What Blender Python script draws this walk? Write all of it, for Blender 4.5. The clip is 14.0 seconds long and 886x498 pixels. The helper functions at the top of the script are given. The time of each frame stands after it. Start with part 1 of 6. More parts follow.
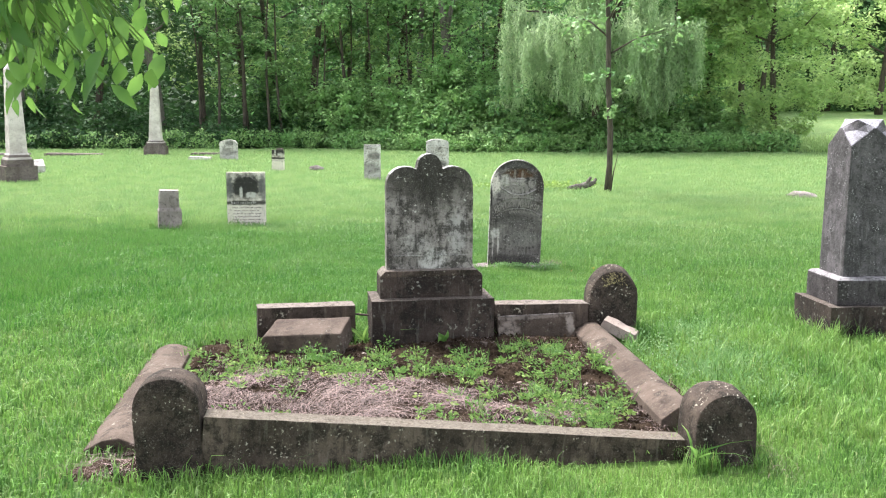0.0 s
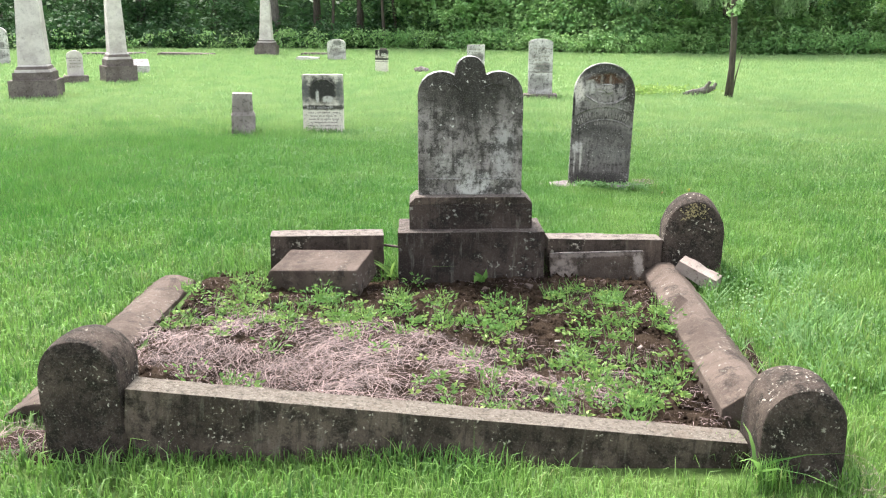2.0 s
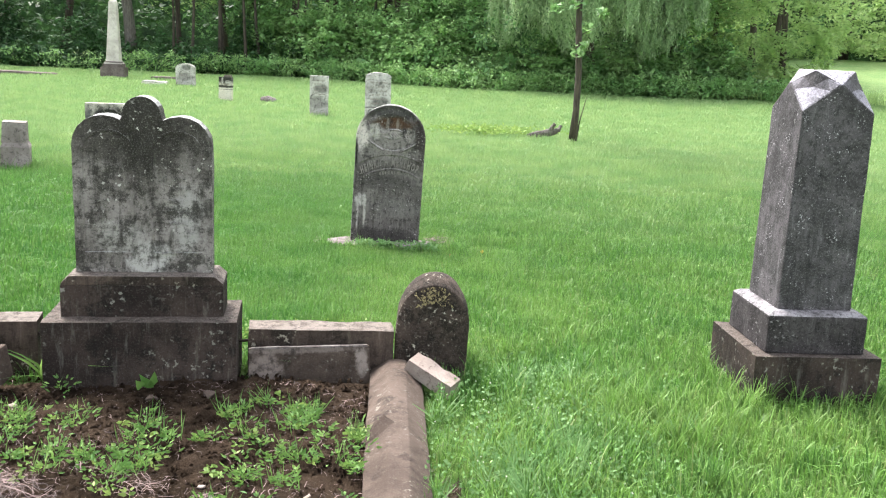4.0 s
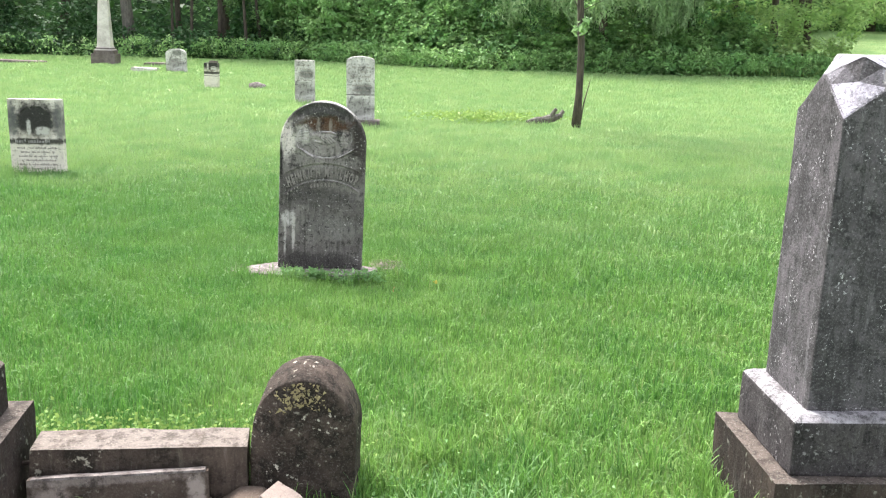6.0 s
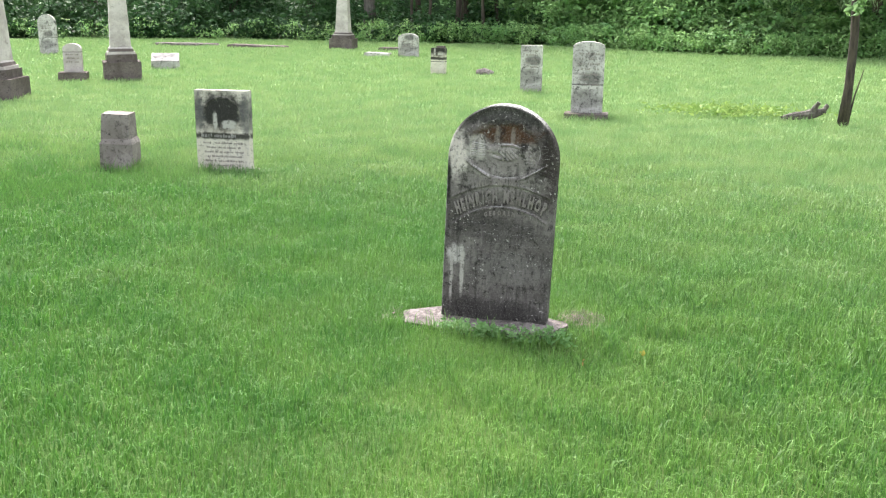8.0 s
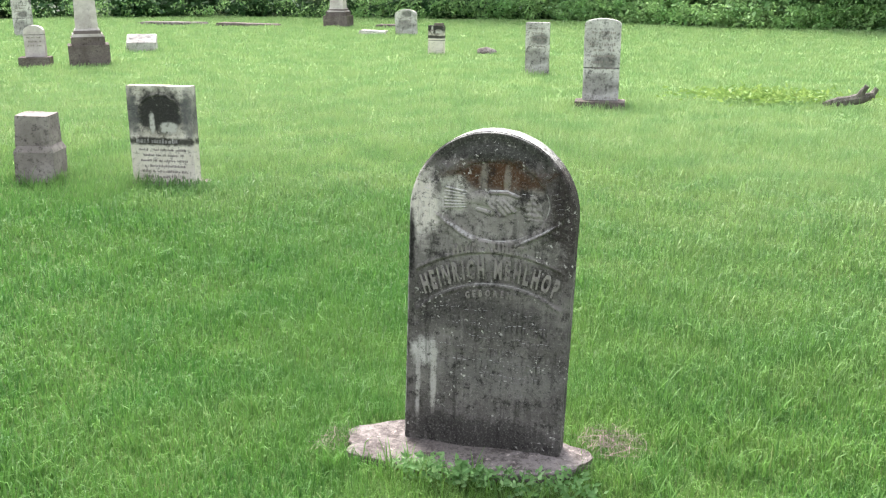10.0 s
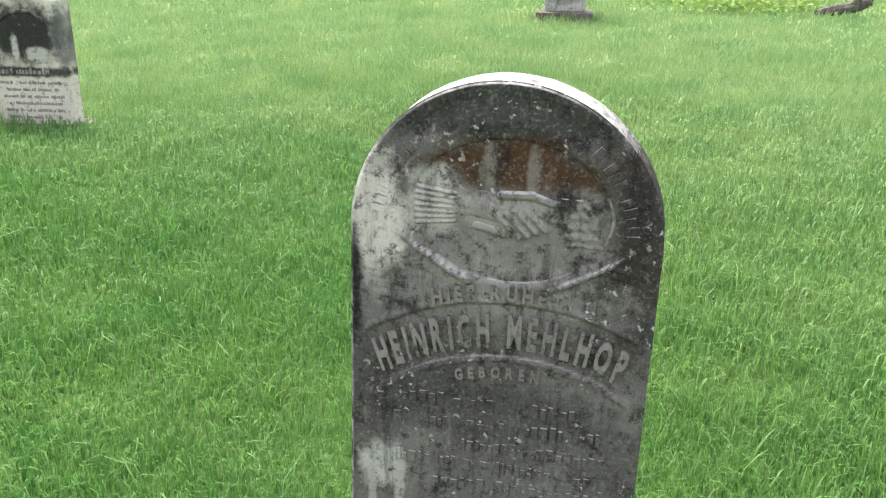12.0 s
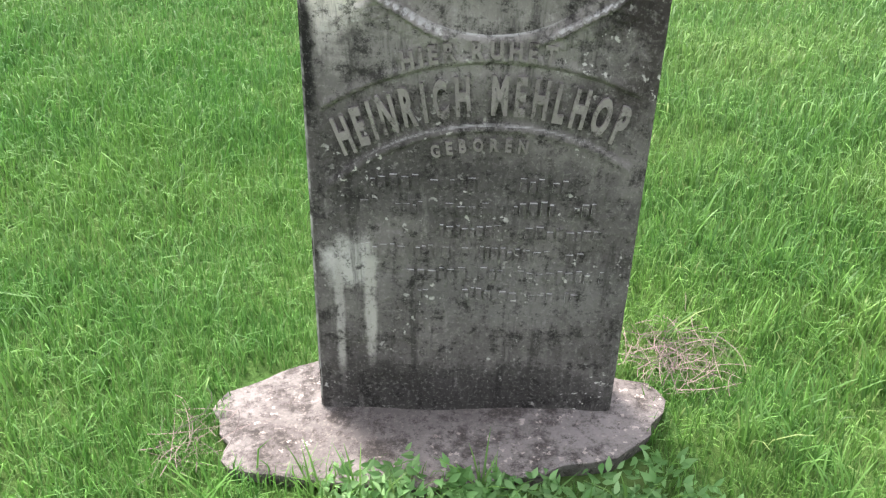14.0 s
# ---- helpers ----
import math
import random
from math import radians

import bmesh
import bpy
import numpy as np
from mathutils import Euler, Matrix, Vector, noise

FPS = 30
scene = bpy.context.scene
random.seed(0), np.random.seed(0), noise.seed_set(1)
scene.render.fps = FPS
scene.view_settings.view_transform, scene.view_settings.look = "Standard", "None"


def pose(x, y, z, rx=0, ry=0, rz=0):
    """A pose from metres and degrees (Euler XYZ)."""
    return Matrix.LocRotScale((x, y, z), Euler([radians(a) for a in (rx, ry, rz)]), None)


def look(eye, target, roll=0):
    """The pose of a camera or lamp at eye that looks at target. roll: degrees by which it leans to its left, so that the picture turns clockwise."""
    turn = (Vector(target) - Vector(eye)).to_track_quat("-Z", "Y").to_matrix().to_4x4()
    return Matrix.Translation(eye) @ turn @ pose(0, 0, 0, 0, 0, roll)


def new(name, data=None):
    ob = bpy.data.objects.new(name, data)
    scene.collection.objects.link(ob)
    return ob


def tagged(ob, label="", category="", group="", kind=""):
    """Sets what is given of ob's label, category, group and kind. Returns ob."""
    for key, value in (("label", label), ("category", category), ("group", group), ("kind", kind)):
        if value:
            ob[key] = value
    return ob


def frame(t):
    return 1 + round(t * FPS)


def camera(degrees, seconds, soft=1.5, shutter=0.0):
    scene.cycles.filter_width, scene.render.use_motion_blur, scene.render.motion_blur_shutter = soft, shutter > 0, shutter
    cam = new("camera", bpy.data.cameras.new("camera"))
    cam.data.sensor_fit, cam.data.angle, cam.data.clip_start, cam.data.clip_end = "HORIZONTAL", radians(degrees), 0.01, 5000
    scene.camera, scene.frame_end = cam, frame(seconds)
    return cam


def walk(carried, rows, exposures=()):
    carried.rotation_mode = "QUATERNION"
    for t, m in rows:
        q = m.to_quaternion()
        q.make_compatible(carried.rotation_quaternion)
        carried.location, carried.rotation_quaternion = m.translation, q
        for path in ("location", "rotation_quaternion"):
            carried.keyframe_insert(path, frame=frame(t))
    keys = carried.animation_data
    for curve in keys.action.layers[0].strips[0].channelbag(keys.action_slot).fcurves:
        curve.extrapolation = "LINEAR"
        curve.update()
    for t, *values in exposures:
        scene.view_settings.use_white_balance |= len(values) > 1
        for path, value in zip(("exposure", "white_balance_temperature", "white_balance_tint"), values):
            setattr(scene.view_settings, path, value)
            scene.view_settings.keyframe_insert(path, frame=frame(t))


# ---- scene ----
from mathutils.bvhtree import BVHTree

cam = camera(49.0, 14.0, soft=1.2)
PATH = [
    (0, (0.139, 0.17, 1.696), (0.103, 2.15, 1.416), 0.0),
    (0.5, (0.282, 0.429, 1.723), (0.175, 2.407, 1.452), 1.1),
    (1, (0.391, 0.672, 1.695), (0.213, 2.641, 1.39), 0.4),
    (1.5, (0.474, 0.983, 1.666), (0.247, 2.926, 1.25), -0.8),
    (2, (0.617, 1.314, 1.659), (0.329, 3.234, 1.183), -0.1),
    (2.5, (0.814, 1.61, 1.676), (0.532, 3.538, 1.222), 1.1),
    (3, (0.992, 2.005, 1.672), (0.791, 3.947, 1.237), 1.2),
    (3.5, (1.213, 2.31, 1.677), (1.093, 4.262, 1.258), 2.0),
    (4, (1.444, 2.655, 1.69), (1.39, 4.611, 1.277), 2.4),
    (4.2, (1.504, 2.813, 1.678), (1.483, 4.77, 1.266), 1.8),
    (6.3, (1.942, 4.476, 1.717), (1.799, 6.412, 1.237), 1.0),
    (6.5, (1.967, 4.638, 1.706), (1.759, 6.558, 1.185), 1.2),
    (7, (2.024, 5.038, 1.706), (1.613, 6.906, 1.121), 1.4),
    (7.5, (1.959, 5.476, 1.69), (1.45, 7.331, 1.143), 0.7),
    (8, (1.921, 5.872, 1.689), (1.351, 7.724, 1.194), 0.6),
    (8.5, (1.91, 6.312, 1.704), (1.25, 8.133, 1.204), 1.0),
    (9, (1.786, 6.707, 1.7), (1.166, 8.533, 1.173), 0.0),
    (9.2, (1.735, 6.892, 1.711), (1.156, 8.731, 1.178), 0.0),
    (11.3, (1.288, 8.61, 1.575), (0.701, 10.419, 0.956), -0.4),
    (11.5, (1.241, 8.746, 1.563), (0.671, 10.547, 0.908), -0.2),
    (12, (1.049, 9.051, 1.504), (0.596, 10.865, 0.793), -0.2),
    (12.5, (0.921, 9.183, 1.453), (0.587, 10.985, 0.653), -0.4),
    (13, (0.829, 9.227, 1.391), (0.571, 10.96, 0.428), -1.1),
    (13.5, (0.822, 9.219, 1.359), (0.588, 10.914, 0.323), -1.6),
    (14, (0.784, 9.227, 1.351), (0.668, 10.905, 0.27), -0.9),
]
walk(cam, [(t, look(eye, target, roll)) for t, eye, target, roll in PATH], [(0, 2.03), (2.5, 2.14), (3.5, 2.11), (4.1, 2.03), (6.5, 2.12), (7.5, 2.06), (8, 1.93), (9, 1.93), (11.5, 1.86), (12, 1.87), (13, 1.97), (14, 1.96)])

# ---- light ----
world = bpy.data.worlds.new("sky")
scene.world = world
world.use_nodes = True
wn = world.node_tree
sky = wn.nodes.new("ShaderNodeTexSky")
sky.sky_type, sky.sun_disc = "NISHITA", False
SUN_EL, SUN_AZ = 58.0, -38.0  # height, and turn from ahead towards the right
sky.sun_elevation, sky.sun_rotation = radians(SUN_EL), radians(SUN_AZ)
sky.air_density, sky.dust_density, sky.ozone_density = 1.0, 3.0, 1.0
pale = wn.nodes.new("ShaderNodeHueSaturation")  # thin cloud: a paler sky
pale.inputs["Saturation"].default_value = 0.3
wn.links.new(sky.outputs[0], pale.inputs["Color"])
wn.links.new(pale.outputs[0], wn.nodes["Background"].inputs[0])
wn.nodes["Background"].inputs[1].default_value = 0.15
sun_data = bpy.data.lights.new("sun", "SUN")
sun_data.energy, sun_data.angle, sun_data.color = 2.2, radians(20), (1.0, 0.945, 0.89)
sun = new("sun", sun_data)
sa, se = radians(SUN_AZ), radians(SUN_EL)
sun.matrix_world = look((math.sin(sa) * math.cos(se) * 60, math.cos(sa) * math.cos(se) * 60, math.sin(se) * 60), (0, 0, 0))

# ---- materials ----


def material(name):
    m = bpy.data.materials.new(name)
    m.use_nodes = True
    return m, m.node_tree, m.node_tree.nodes["Principled BSDF"]


def link(nt, a, b):
    nt.links.new(a, b)


def node(nt, kind, **inputs):
    n = nt.nodes.new(kind)
    for k, v in inputs.items():
        n.inputs[k.replace("_", " ")].default_value = v
    return n


def place(nt):
    return nt.nodes.new("ShaderNodeTexCoord").outputs["Object"]


def noise_tex(nt, scale, detail=4.0, rough=0.6, at=None, distortion=0.0):
    n = node(nt, "ShaderNodeTexNoise", Scale=scale, Detail=detail, Roughness=rough, Distortion=distortion)
    link(nt, at if at else place(nt), n.inputs["Vector"])
    return n.outputs["Fac"]


def ramp(nt, fac, lo, hi, out_lo=0.0, out_hi=1.0):
    n = nt.nodes.new("ShaderNodeMapRange")
    n.interpolation_type = "SMOOTHSTEP"
    link(nt, fac, n.inputs[0])
    for i, v in enumerate((lo, hi, out_lo, out_hi)):
        n.inputs[i + 1].default_value = v
    return n.outputs[0]


def socket(nt, n, i, v):
    if isinstance(v, (int, float)):
        n.inputs[i].default_value = v
    elif isinstance(v, tuple):
        n.inputs[i].default_value = (*v, 1) if len(v) == 3 else v
    else:
        link(nt, v, n.inputs[i])


def mix(nt, fac, a, b):
    n = nt.nodes.new("ShaderNodeMix")
    n.data_type = "RGBA"
    socket(nt, n, 0, fac), socket(nt, n, 6, a), socket(nt, n, 7, b)
    return n.outputs[2]


def calc(nt, op, a, b=0.0):
    n = nt.nodes.new("ShaderNodeMath")
    n.operation = op
    socket(nt, n, 0, a), socket(nt, n, 1, b)
    return n.outputs[0]


def bump(nt, bsdf, height, strength=0.5, distance=0.01):
    n = node(nt, "ShaderNodeBump", Strength=strength, Distance=distance)
    link(nt, height, n.inputs["Height"])
    link(nt, n.outputs[0], bsdf.inputs["Normal"])


def axes(nt, at=None):
    n = nt.nodes.new("ShaderNodeSeparateXYZ")
    link(nt, at if at else place(nt), n.inputs[0])
    return n.outputs


def blob(nt, cx, cz, rx, rz, wobble=0.55, scale=14.0):
    """A stain of uneven outline on an upright face, about (cx, cz) in the thing's own metres."""
    x, _, z = axes(nt)
    dx = calc(nt, "DIVIDE", calc(nt, "SUBTRACT", x, cx), rx)
    dz = calc(nt, "DIVIDE", calc(nt, "SUBTRACT", z, cz), rz)
    d = calc(nt, "SQRT", calc(nt, "ADD", calc(nt, "MULTIPLY", dx, dx), calc(nt, "MULTIPLY", dz, dz)))
    n = calc(nt, "MULTIPLY", calc(nt, "SUBTRACT", noise_tex(nt, scale, 6, 0.75), 0.5), wobble * 4)
    return ramp(nt, calc(nt, "ADD", d, n), 1.3, 0.6)


def stone(name, base, second, dark=(0.025, 0.022, 0.018), dark_at=(0.52, 0.66), lichen=(0.42, 0.42, 0.36), lichen_amount=0.3, scale=1.0, rough=0.9, stains=(), washed_lit=None, fine=1.0, side=None):
    m, nt, b = material(name)
    col = mix(nt, ramp(nt, noise_tex(nt, 3.2 * scale, 5, 0.6), 0.35, 0.65), base, second)
    for kind, (cx, cz, rx, rz), colour, amount in stains:
        col = mix(nt, calc(nt, "MULTIPLY", blob(nt, cx, cz, rx, rz), amount), col, colour)
    col = mix(nt, calc(nt, "MULTIPLY", ramp(nt, noise_tex(nt, 9 * scale, 8, 0.75), *dark_at), 0.85), col, dark)
    if washed_lit:  # runs left by rain
        mp = node(nt, "ShaderNodeMapping")
        mp.inputs["Scale"].default_value = (1, 1, 0.13)
        link(nt, place(nt), mp.inputs["Vector"])
        run = noise_tex(nt, 26, 5, 0.7, mp.outputs[0])
        col = mix(nt, ramp(nt, run, 0.52, 0.68, 0.0, 0.6), col, dark)
        col = mix(nt, ramp(nt, run, 0.45, 0.3, 0.0, 0.15), col, lichen)
    grain = noise_tex(nt, 130, 3, 0.7)
    mottle = noise_tex(nt, 28 * scale, 6, 0.8)
    col = mix(nt, ramp(nt, mottle, 0.51, 0.66, 0.0, 0.85 * fine), col, dark)
    col = mix(nt, ramp(nt, mottle, 0.42, 0.26, 0.0, 0.22), col, lichen)
    col = mix(nt, ramp(nt, grain, 0.5, 0.75, 0.0, 0.4 * fine), col, mix(nt, 0.6, col, lichen))
    spots = calc(nt, "MULTIPLY", ramp(nt, noise_tex(nt, 42 * scale, 3, 0.55), 0.6, 0.68), ramp(nt, noise_tex(nt, 5 * scale, 2, 0.5), 0.48, 0.62))
    col = mix(nt, calc(nt, "MULTIPLY", spots, lichen_amount), col, lichen)
    if washed_lit:  # upper faces paler: rain-washed marble, and sky light put into the colour
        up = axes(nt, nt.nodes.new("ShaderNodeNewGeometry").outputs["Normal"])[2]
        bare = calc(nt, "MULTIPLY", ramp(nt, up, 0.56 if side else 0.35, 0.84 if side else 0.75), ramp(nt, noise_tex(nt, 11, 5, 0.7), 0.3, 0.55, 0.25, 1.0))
        top_col = mix(nt, ramp(nt, mottle, 0.46, 0.62, 0.0, 0.65), washed_lit, dark)
        top_col = mix(nt, ramp(nt, grain, 0.55, 0.7, 0.0, 0.4), top_col, lichen)
        col = mix(nt, bare, col, top_col)
    if side:  # left-facing edges take a paler marble colour in uneven patches
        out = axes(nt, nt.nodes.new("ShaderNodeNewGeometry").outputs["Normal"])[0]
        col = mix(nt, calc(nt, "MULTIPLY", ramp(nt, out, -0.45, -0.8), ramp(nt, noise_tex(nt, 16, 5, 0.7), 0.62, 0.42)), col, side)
    link(nt, col, b.inputs["Base Color"])
    b.inputs["Roughness"].default_value = rough
    b.inputs["Specular IOR Level"].default_value = 0.12
    h = calc(nt, "ADD", noise_tex(nt, 30, 6, 0.7), calc(nt, "MULTIPLY", grain, 0.6))
    bump(nt, b, h, 0.55, 0.008)
    return m


def leafy(name, a, b, c, translucent=0.35, spread=0.9):
    """Foliage: three greens that vary from leaf to leaf and from bough to bough."""
    m, nt, bs = material(name)
    geo = nt.nodes.new("ShaderNodeNewGeometry")
    col = mix(nt, geo.outputs["Random Per Island"], a, b)
    col = mix(nt, ramp(nt, noise_tex(nt, spread, 3, 0.6), 0.38, 0.66), col, c)
    link(nt, col, bs.inputs["Base Color"])
    bs.inputs["Roughness"].default_value = 0.55
    bs.inputs["Specular IOR Level"].default_value = 0.3
    tr = nt.nodes.new("ShaderNodeBsdfTranslucent")
    link(nt, mix(nt, 0.5, col, b), tr.inputs["Color"])
    mx = nt.nodes.new("ShaderNodeMixShader")
    mx.inputs[0].default_value = translucent
    link(nt, bs.outputs[0], mx.inputs[1])
    link(nt, tr.outputs[0], mx.inputs[2])
    link(nt, mx.outputs[0], nt.nodes["Material Output"].inputs["Surface"])
    return m


def lawn_colour(nt, per_blade):
    at = nt.nodes.new("ShaderNodeNewGeometry").outputs["Position"]
    broad = ramp(nt, noise_tex(nt, 0.16, 3, 0.55, at), 0.38, 0.64)
    patch = ramp(nt, noise_tex(nt, 1.7, 5, 0.62, at), 0.38, 0.64)
    col = mix(nt, broad, (0.132, 0.24, 0.056), (0.222, 0.345, 0.088))
    col = mix(nt, calc(nt, "MULTIPLY", patch, 0.82), col, (0.07, 0.182, 0.036))
    thin = ramp(nt, noise_tex(nt, 0.9, 6, 0.68, at, 0.4), 0.56, 0.7, 0.0, 0.5)
    col = mix(nt, thin, col, (0.24, 0.27, 0.115))
    # paler, yellower far lawn; its brightness at a grazing view is put into the colour
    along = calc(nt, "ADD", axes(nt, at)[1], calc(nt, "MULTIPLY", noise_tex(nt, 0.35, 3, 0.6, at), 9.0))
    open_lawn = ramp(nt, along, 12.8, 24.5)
    if per_blade is not None:
        col = mix(nt, ramp(nt, per_blade, 0.5, 0.0, 0.0, 0.68), col, (0.03, 0.095, 0.02))
        col = mix(nt, ramp(nt, per_blade, 0.45, 0.93, 0.0, 0.72), col, (0.2, 0.385, 0.082))
        col = mix(nt, ramp(nt, per_blade, 0.975, 0.985, 0.0, 0.6), col, (0.34, 0.33, 0.16))
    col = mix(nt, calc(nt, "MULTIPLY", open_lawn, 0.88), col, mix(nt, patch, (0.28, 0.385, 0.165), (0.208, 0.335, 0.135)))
    # a darker, deeper green band round the arched stone: shade put into the grass colour
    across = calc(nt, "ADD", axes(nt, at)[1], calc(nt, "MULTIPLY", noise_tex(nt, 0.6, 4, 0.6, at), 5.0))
    shade_band = calc(nt, "MULTIPLY", ramp(nt, across, 8.6, 10.6), ramp(nt, across, 18.5, 15.0))
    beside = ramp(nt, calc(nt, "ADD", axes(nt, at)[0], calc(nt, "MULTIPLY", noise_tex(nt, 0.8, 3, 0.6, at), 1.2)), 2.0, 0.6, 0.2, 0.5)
    return mix(nt, calc(nt, "MULTIPLY", shade_band, beside), col, (0.048, 0.174, 0.026))


def grass_material():
    m, nt, bs = material("grass_blades")
    geo = nt.nodes.new("ShaderNodeNewGeometry")
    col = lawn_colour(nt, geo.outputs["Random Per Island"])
    link(nt, col, bs.inputs["Base Color"])
    bs.inputs["Roughness"].default_value = 0.5
    bs.inputs["Specular IOR Level"].default_value = 0.3
    tr = nt.nodes.new("ShaderNodeBsdfTranslucent")
    link(nt, col, tr.inputs["Color"])
    mx = nt.nodes.new("ShaderNodeMixShader")
    mx.inputs[0].default_value = 0.35
    link(nt, bs.outputs[0], mx.inputs[1])
    link(nt, tr.outputs[0], mx.inputs[2])
    link(nt, mx.outputs[0], nt.nodes["Material Output"].inputs["Surface"])
    return m


def turf_material():
    m, nt, bs = material("turf")
    at = nt.nodes.new("ShaderNodeNewGeometry").outputs["Position"]
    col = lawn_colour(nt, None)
    col = mix(nt, ramp(nt, noise_tex(nt, 14, 4, 0.7, at), 0.42, 0.7, 0.0, 0.6), col, (0.07, 0.12, 0.03))
    col = mix(nt, ramp(nt, noise_tex(nt, 3.1, 4, 0.7, at), 0.62, 0.74, 0.0, 0.4), col, (0.24, 0.24, 0.1))
    # darker near the plot: shade between the blades put into the turf colour
    blade_shade = calc(nt, "SUBTRACT", 0.62, calc(nt, "MULTIPLY", ramp(nt, axes(nt, at)[1], 13.0, 26.0), 0.4))
    col = mix(nt, blade_shade, col, (0.04, 0.06, 0.02))
    link(nt, col, bs.inputs["Base Color"])
    bs.inputs["Roughness"].default_value = 0.95
    bs.inputs["Specular IOR Level"].default_value = 0.1
    bump(nt, bs, noise_tex(nt, 60, 4, 0.7, at), 0.8, 0.02)
    return m


def soil_material():
    m, nt, bs = material("soil")
    col = mix(nt, ramp(nt, noise_tex(nt, 5, 5, 0.65), 0.35, 0.65), (0.017, 0.0115, 0.0075), (0.056, 0.039, 0.027))
    col = mix(nt, ramp(nt, noise_tex(nt, 70, 3, 0.7), 0.6, 0.72, 0, 0.5), col, (0.11, 0.085, 0.068))
    link(nt, col, bs.inputs["Base Color"])
    bs.inputs["Roughness"].default_value = 1.0
    bs.inputs["Specular IOR Level"].default_value = 0.05
    bump(nt, bs, noise_tex(nt, 45, 6, 0.75), 1.0, 0.03)
    return m


def straw_material():
    m, nt, bs = material("dead_grass")
    geo = nt.nodes.new("ShaderNodeNewGeometry")
    col = mix(nt, geo.outputs["Random Per Island"], (0.026, 0.018, 0.017), (0.3, 0.212, 0.197))
    link(nt, col, bs.inputs["Base Color"])
    bs.inputs["Roughness"].default_value = 0.8
    return m


def bark(name, a, b):
    m, nt, bs = material(name)
    mp = node(nt, "ShaderNodeMapping")
    mp.inputs["Scale"].default_value = (1, 1, 0.15)
    link(nt, place(nt), mp.inputs["Vector"])
    n = noise_tex(nt, 22, 6, 0.7, mp.outputs[0])
    link(nt, mix(nt, ramp(nt, n, 0.35, 0.65), a, b), bs.inputs["Base Color"])
    bs.inputs["Roughness"].default_value = 0.95
    bump(nt, bs, n, 0.9, 0.03)
    return m


def plain(name, colour, rough=0.8, metal=0.0):
    m, nt, bs = material(name)
    col = mix(nt, ramp(nt, noise_tex(nt, 40, 4, 0.6), 0.3, 0.7, 0, 0.5), colour, tuple(c * 0.6 for c in colour))
    link(nt, col, bs.inputs["Base Color"])
    bs.inputs["Roughness"].default_value, bs.inputs["Metallic"].default_value = rough, metal
    return m


M_TURF, M_GRASS, M_SOIL, M_STRAW = turf_material(), grass_material(), soil_material(), straw_material()
M_BROWN = stone("brown_sandstone", (0.038, 0.029, 0.024), (0.095, 0.071, 0.058), dark=(0.018, 0.015, 0.012), dark_at=(0.45, 0.6), lichen=(0.4, 0.37, 0.3), lichen_amount=0.75, fine=0.4, washed_lit=(0.17, 0.145, 0.13))
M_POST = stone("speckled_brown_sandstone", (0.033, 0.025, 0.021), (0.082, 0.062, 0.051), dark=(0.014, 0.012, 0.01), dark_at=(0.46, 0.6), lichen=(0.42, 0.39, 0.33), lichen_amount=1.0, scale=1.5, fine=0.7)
M_PLINTH = stone("dark_brown_sandstone", (0.024, 0.0175, 0.0155), (0.062, 0.046, 0.039), dark=(0.014, 0.012, 0.011), dark_at=(0.48, 0.64), lichen_amount=0.45, fine=0.4, washed_lit=(0.1, 0.082, 0.072))
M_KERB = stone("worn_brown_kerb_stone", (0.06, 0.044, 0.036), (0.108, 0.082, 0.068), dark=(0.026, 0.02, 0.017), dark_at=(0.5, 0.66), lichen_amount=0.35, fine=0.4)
M_FRONT = stone("lichened_brown_kerb_stone", (0.05, 0.038, 0.03), (0.125, 0.097, 0.078), dark=(0.018, 0.015, 0.012), dark_at=(0.47, 0.62), lichen=(0.4, 0.37, 0.3), lichen_amount=0.95, scale=1.5, fine=0.6, washed_lit=(0.125, 0.108, 0.09))
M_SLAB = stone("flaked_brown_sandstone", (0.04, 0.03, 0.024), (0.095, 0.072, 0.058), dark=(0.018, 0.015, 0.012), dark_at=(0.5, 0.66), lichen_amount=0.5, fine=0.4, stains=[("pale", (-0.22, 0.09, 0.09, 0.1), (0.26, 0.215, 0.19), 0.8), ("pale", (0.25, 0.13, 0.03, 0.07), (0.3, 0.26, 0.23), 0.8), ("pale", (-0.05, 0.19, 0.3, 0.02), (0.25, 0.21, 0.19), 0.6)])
M_STEP = stone("dark_grey_base_stone", (0.032, 0.028, 0.029), (0.07, 0.062, 0.064), dark=(0.015, 0.014, 0.014), dark_at=(0.5, 0.68), lichen=(0.32, 0.3, 0.31), lichen_amount=0.6, scale=1.5, washed_lit=(0.29, 0.275, 0.29))
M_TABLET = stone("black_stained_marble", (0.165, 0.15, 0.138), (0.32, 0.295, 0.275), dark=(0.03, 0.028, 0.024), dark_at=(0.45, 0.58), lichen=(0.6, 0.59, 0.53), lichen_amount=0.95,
                 stains=[("dark", (0, 0.64, 0.36, 0.17), (0.06, 0.055, 0.048), 0.6), ("dark", (0, 0.72, 0.13, 0.28), (0.035, 0.033, 0.028), 0.9), ("dark", (-0.2, 0.66, 0.2, 0.12), (0.04, 0.036, 0.03), 0.7), ("dark", (0.18, 0.68, 0.16, 0.1), (0.04, 0.036, 0.03), 0.7), ("pale", (0.03, 0.06, 0.1, 0.09), (0.48, 0.47, 0.44), 0.9), ("pale", (0.2, 0.25, 0.07, 0.16), (0.42, 0.41, 0.39), 0.7), ("pale", (-0.1, 0.17, 0.12, 0.08), (0.4, 0.39, 0.36), 0.6)], washed_lit=(0.36, 0.36, 0.36))
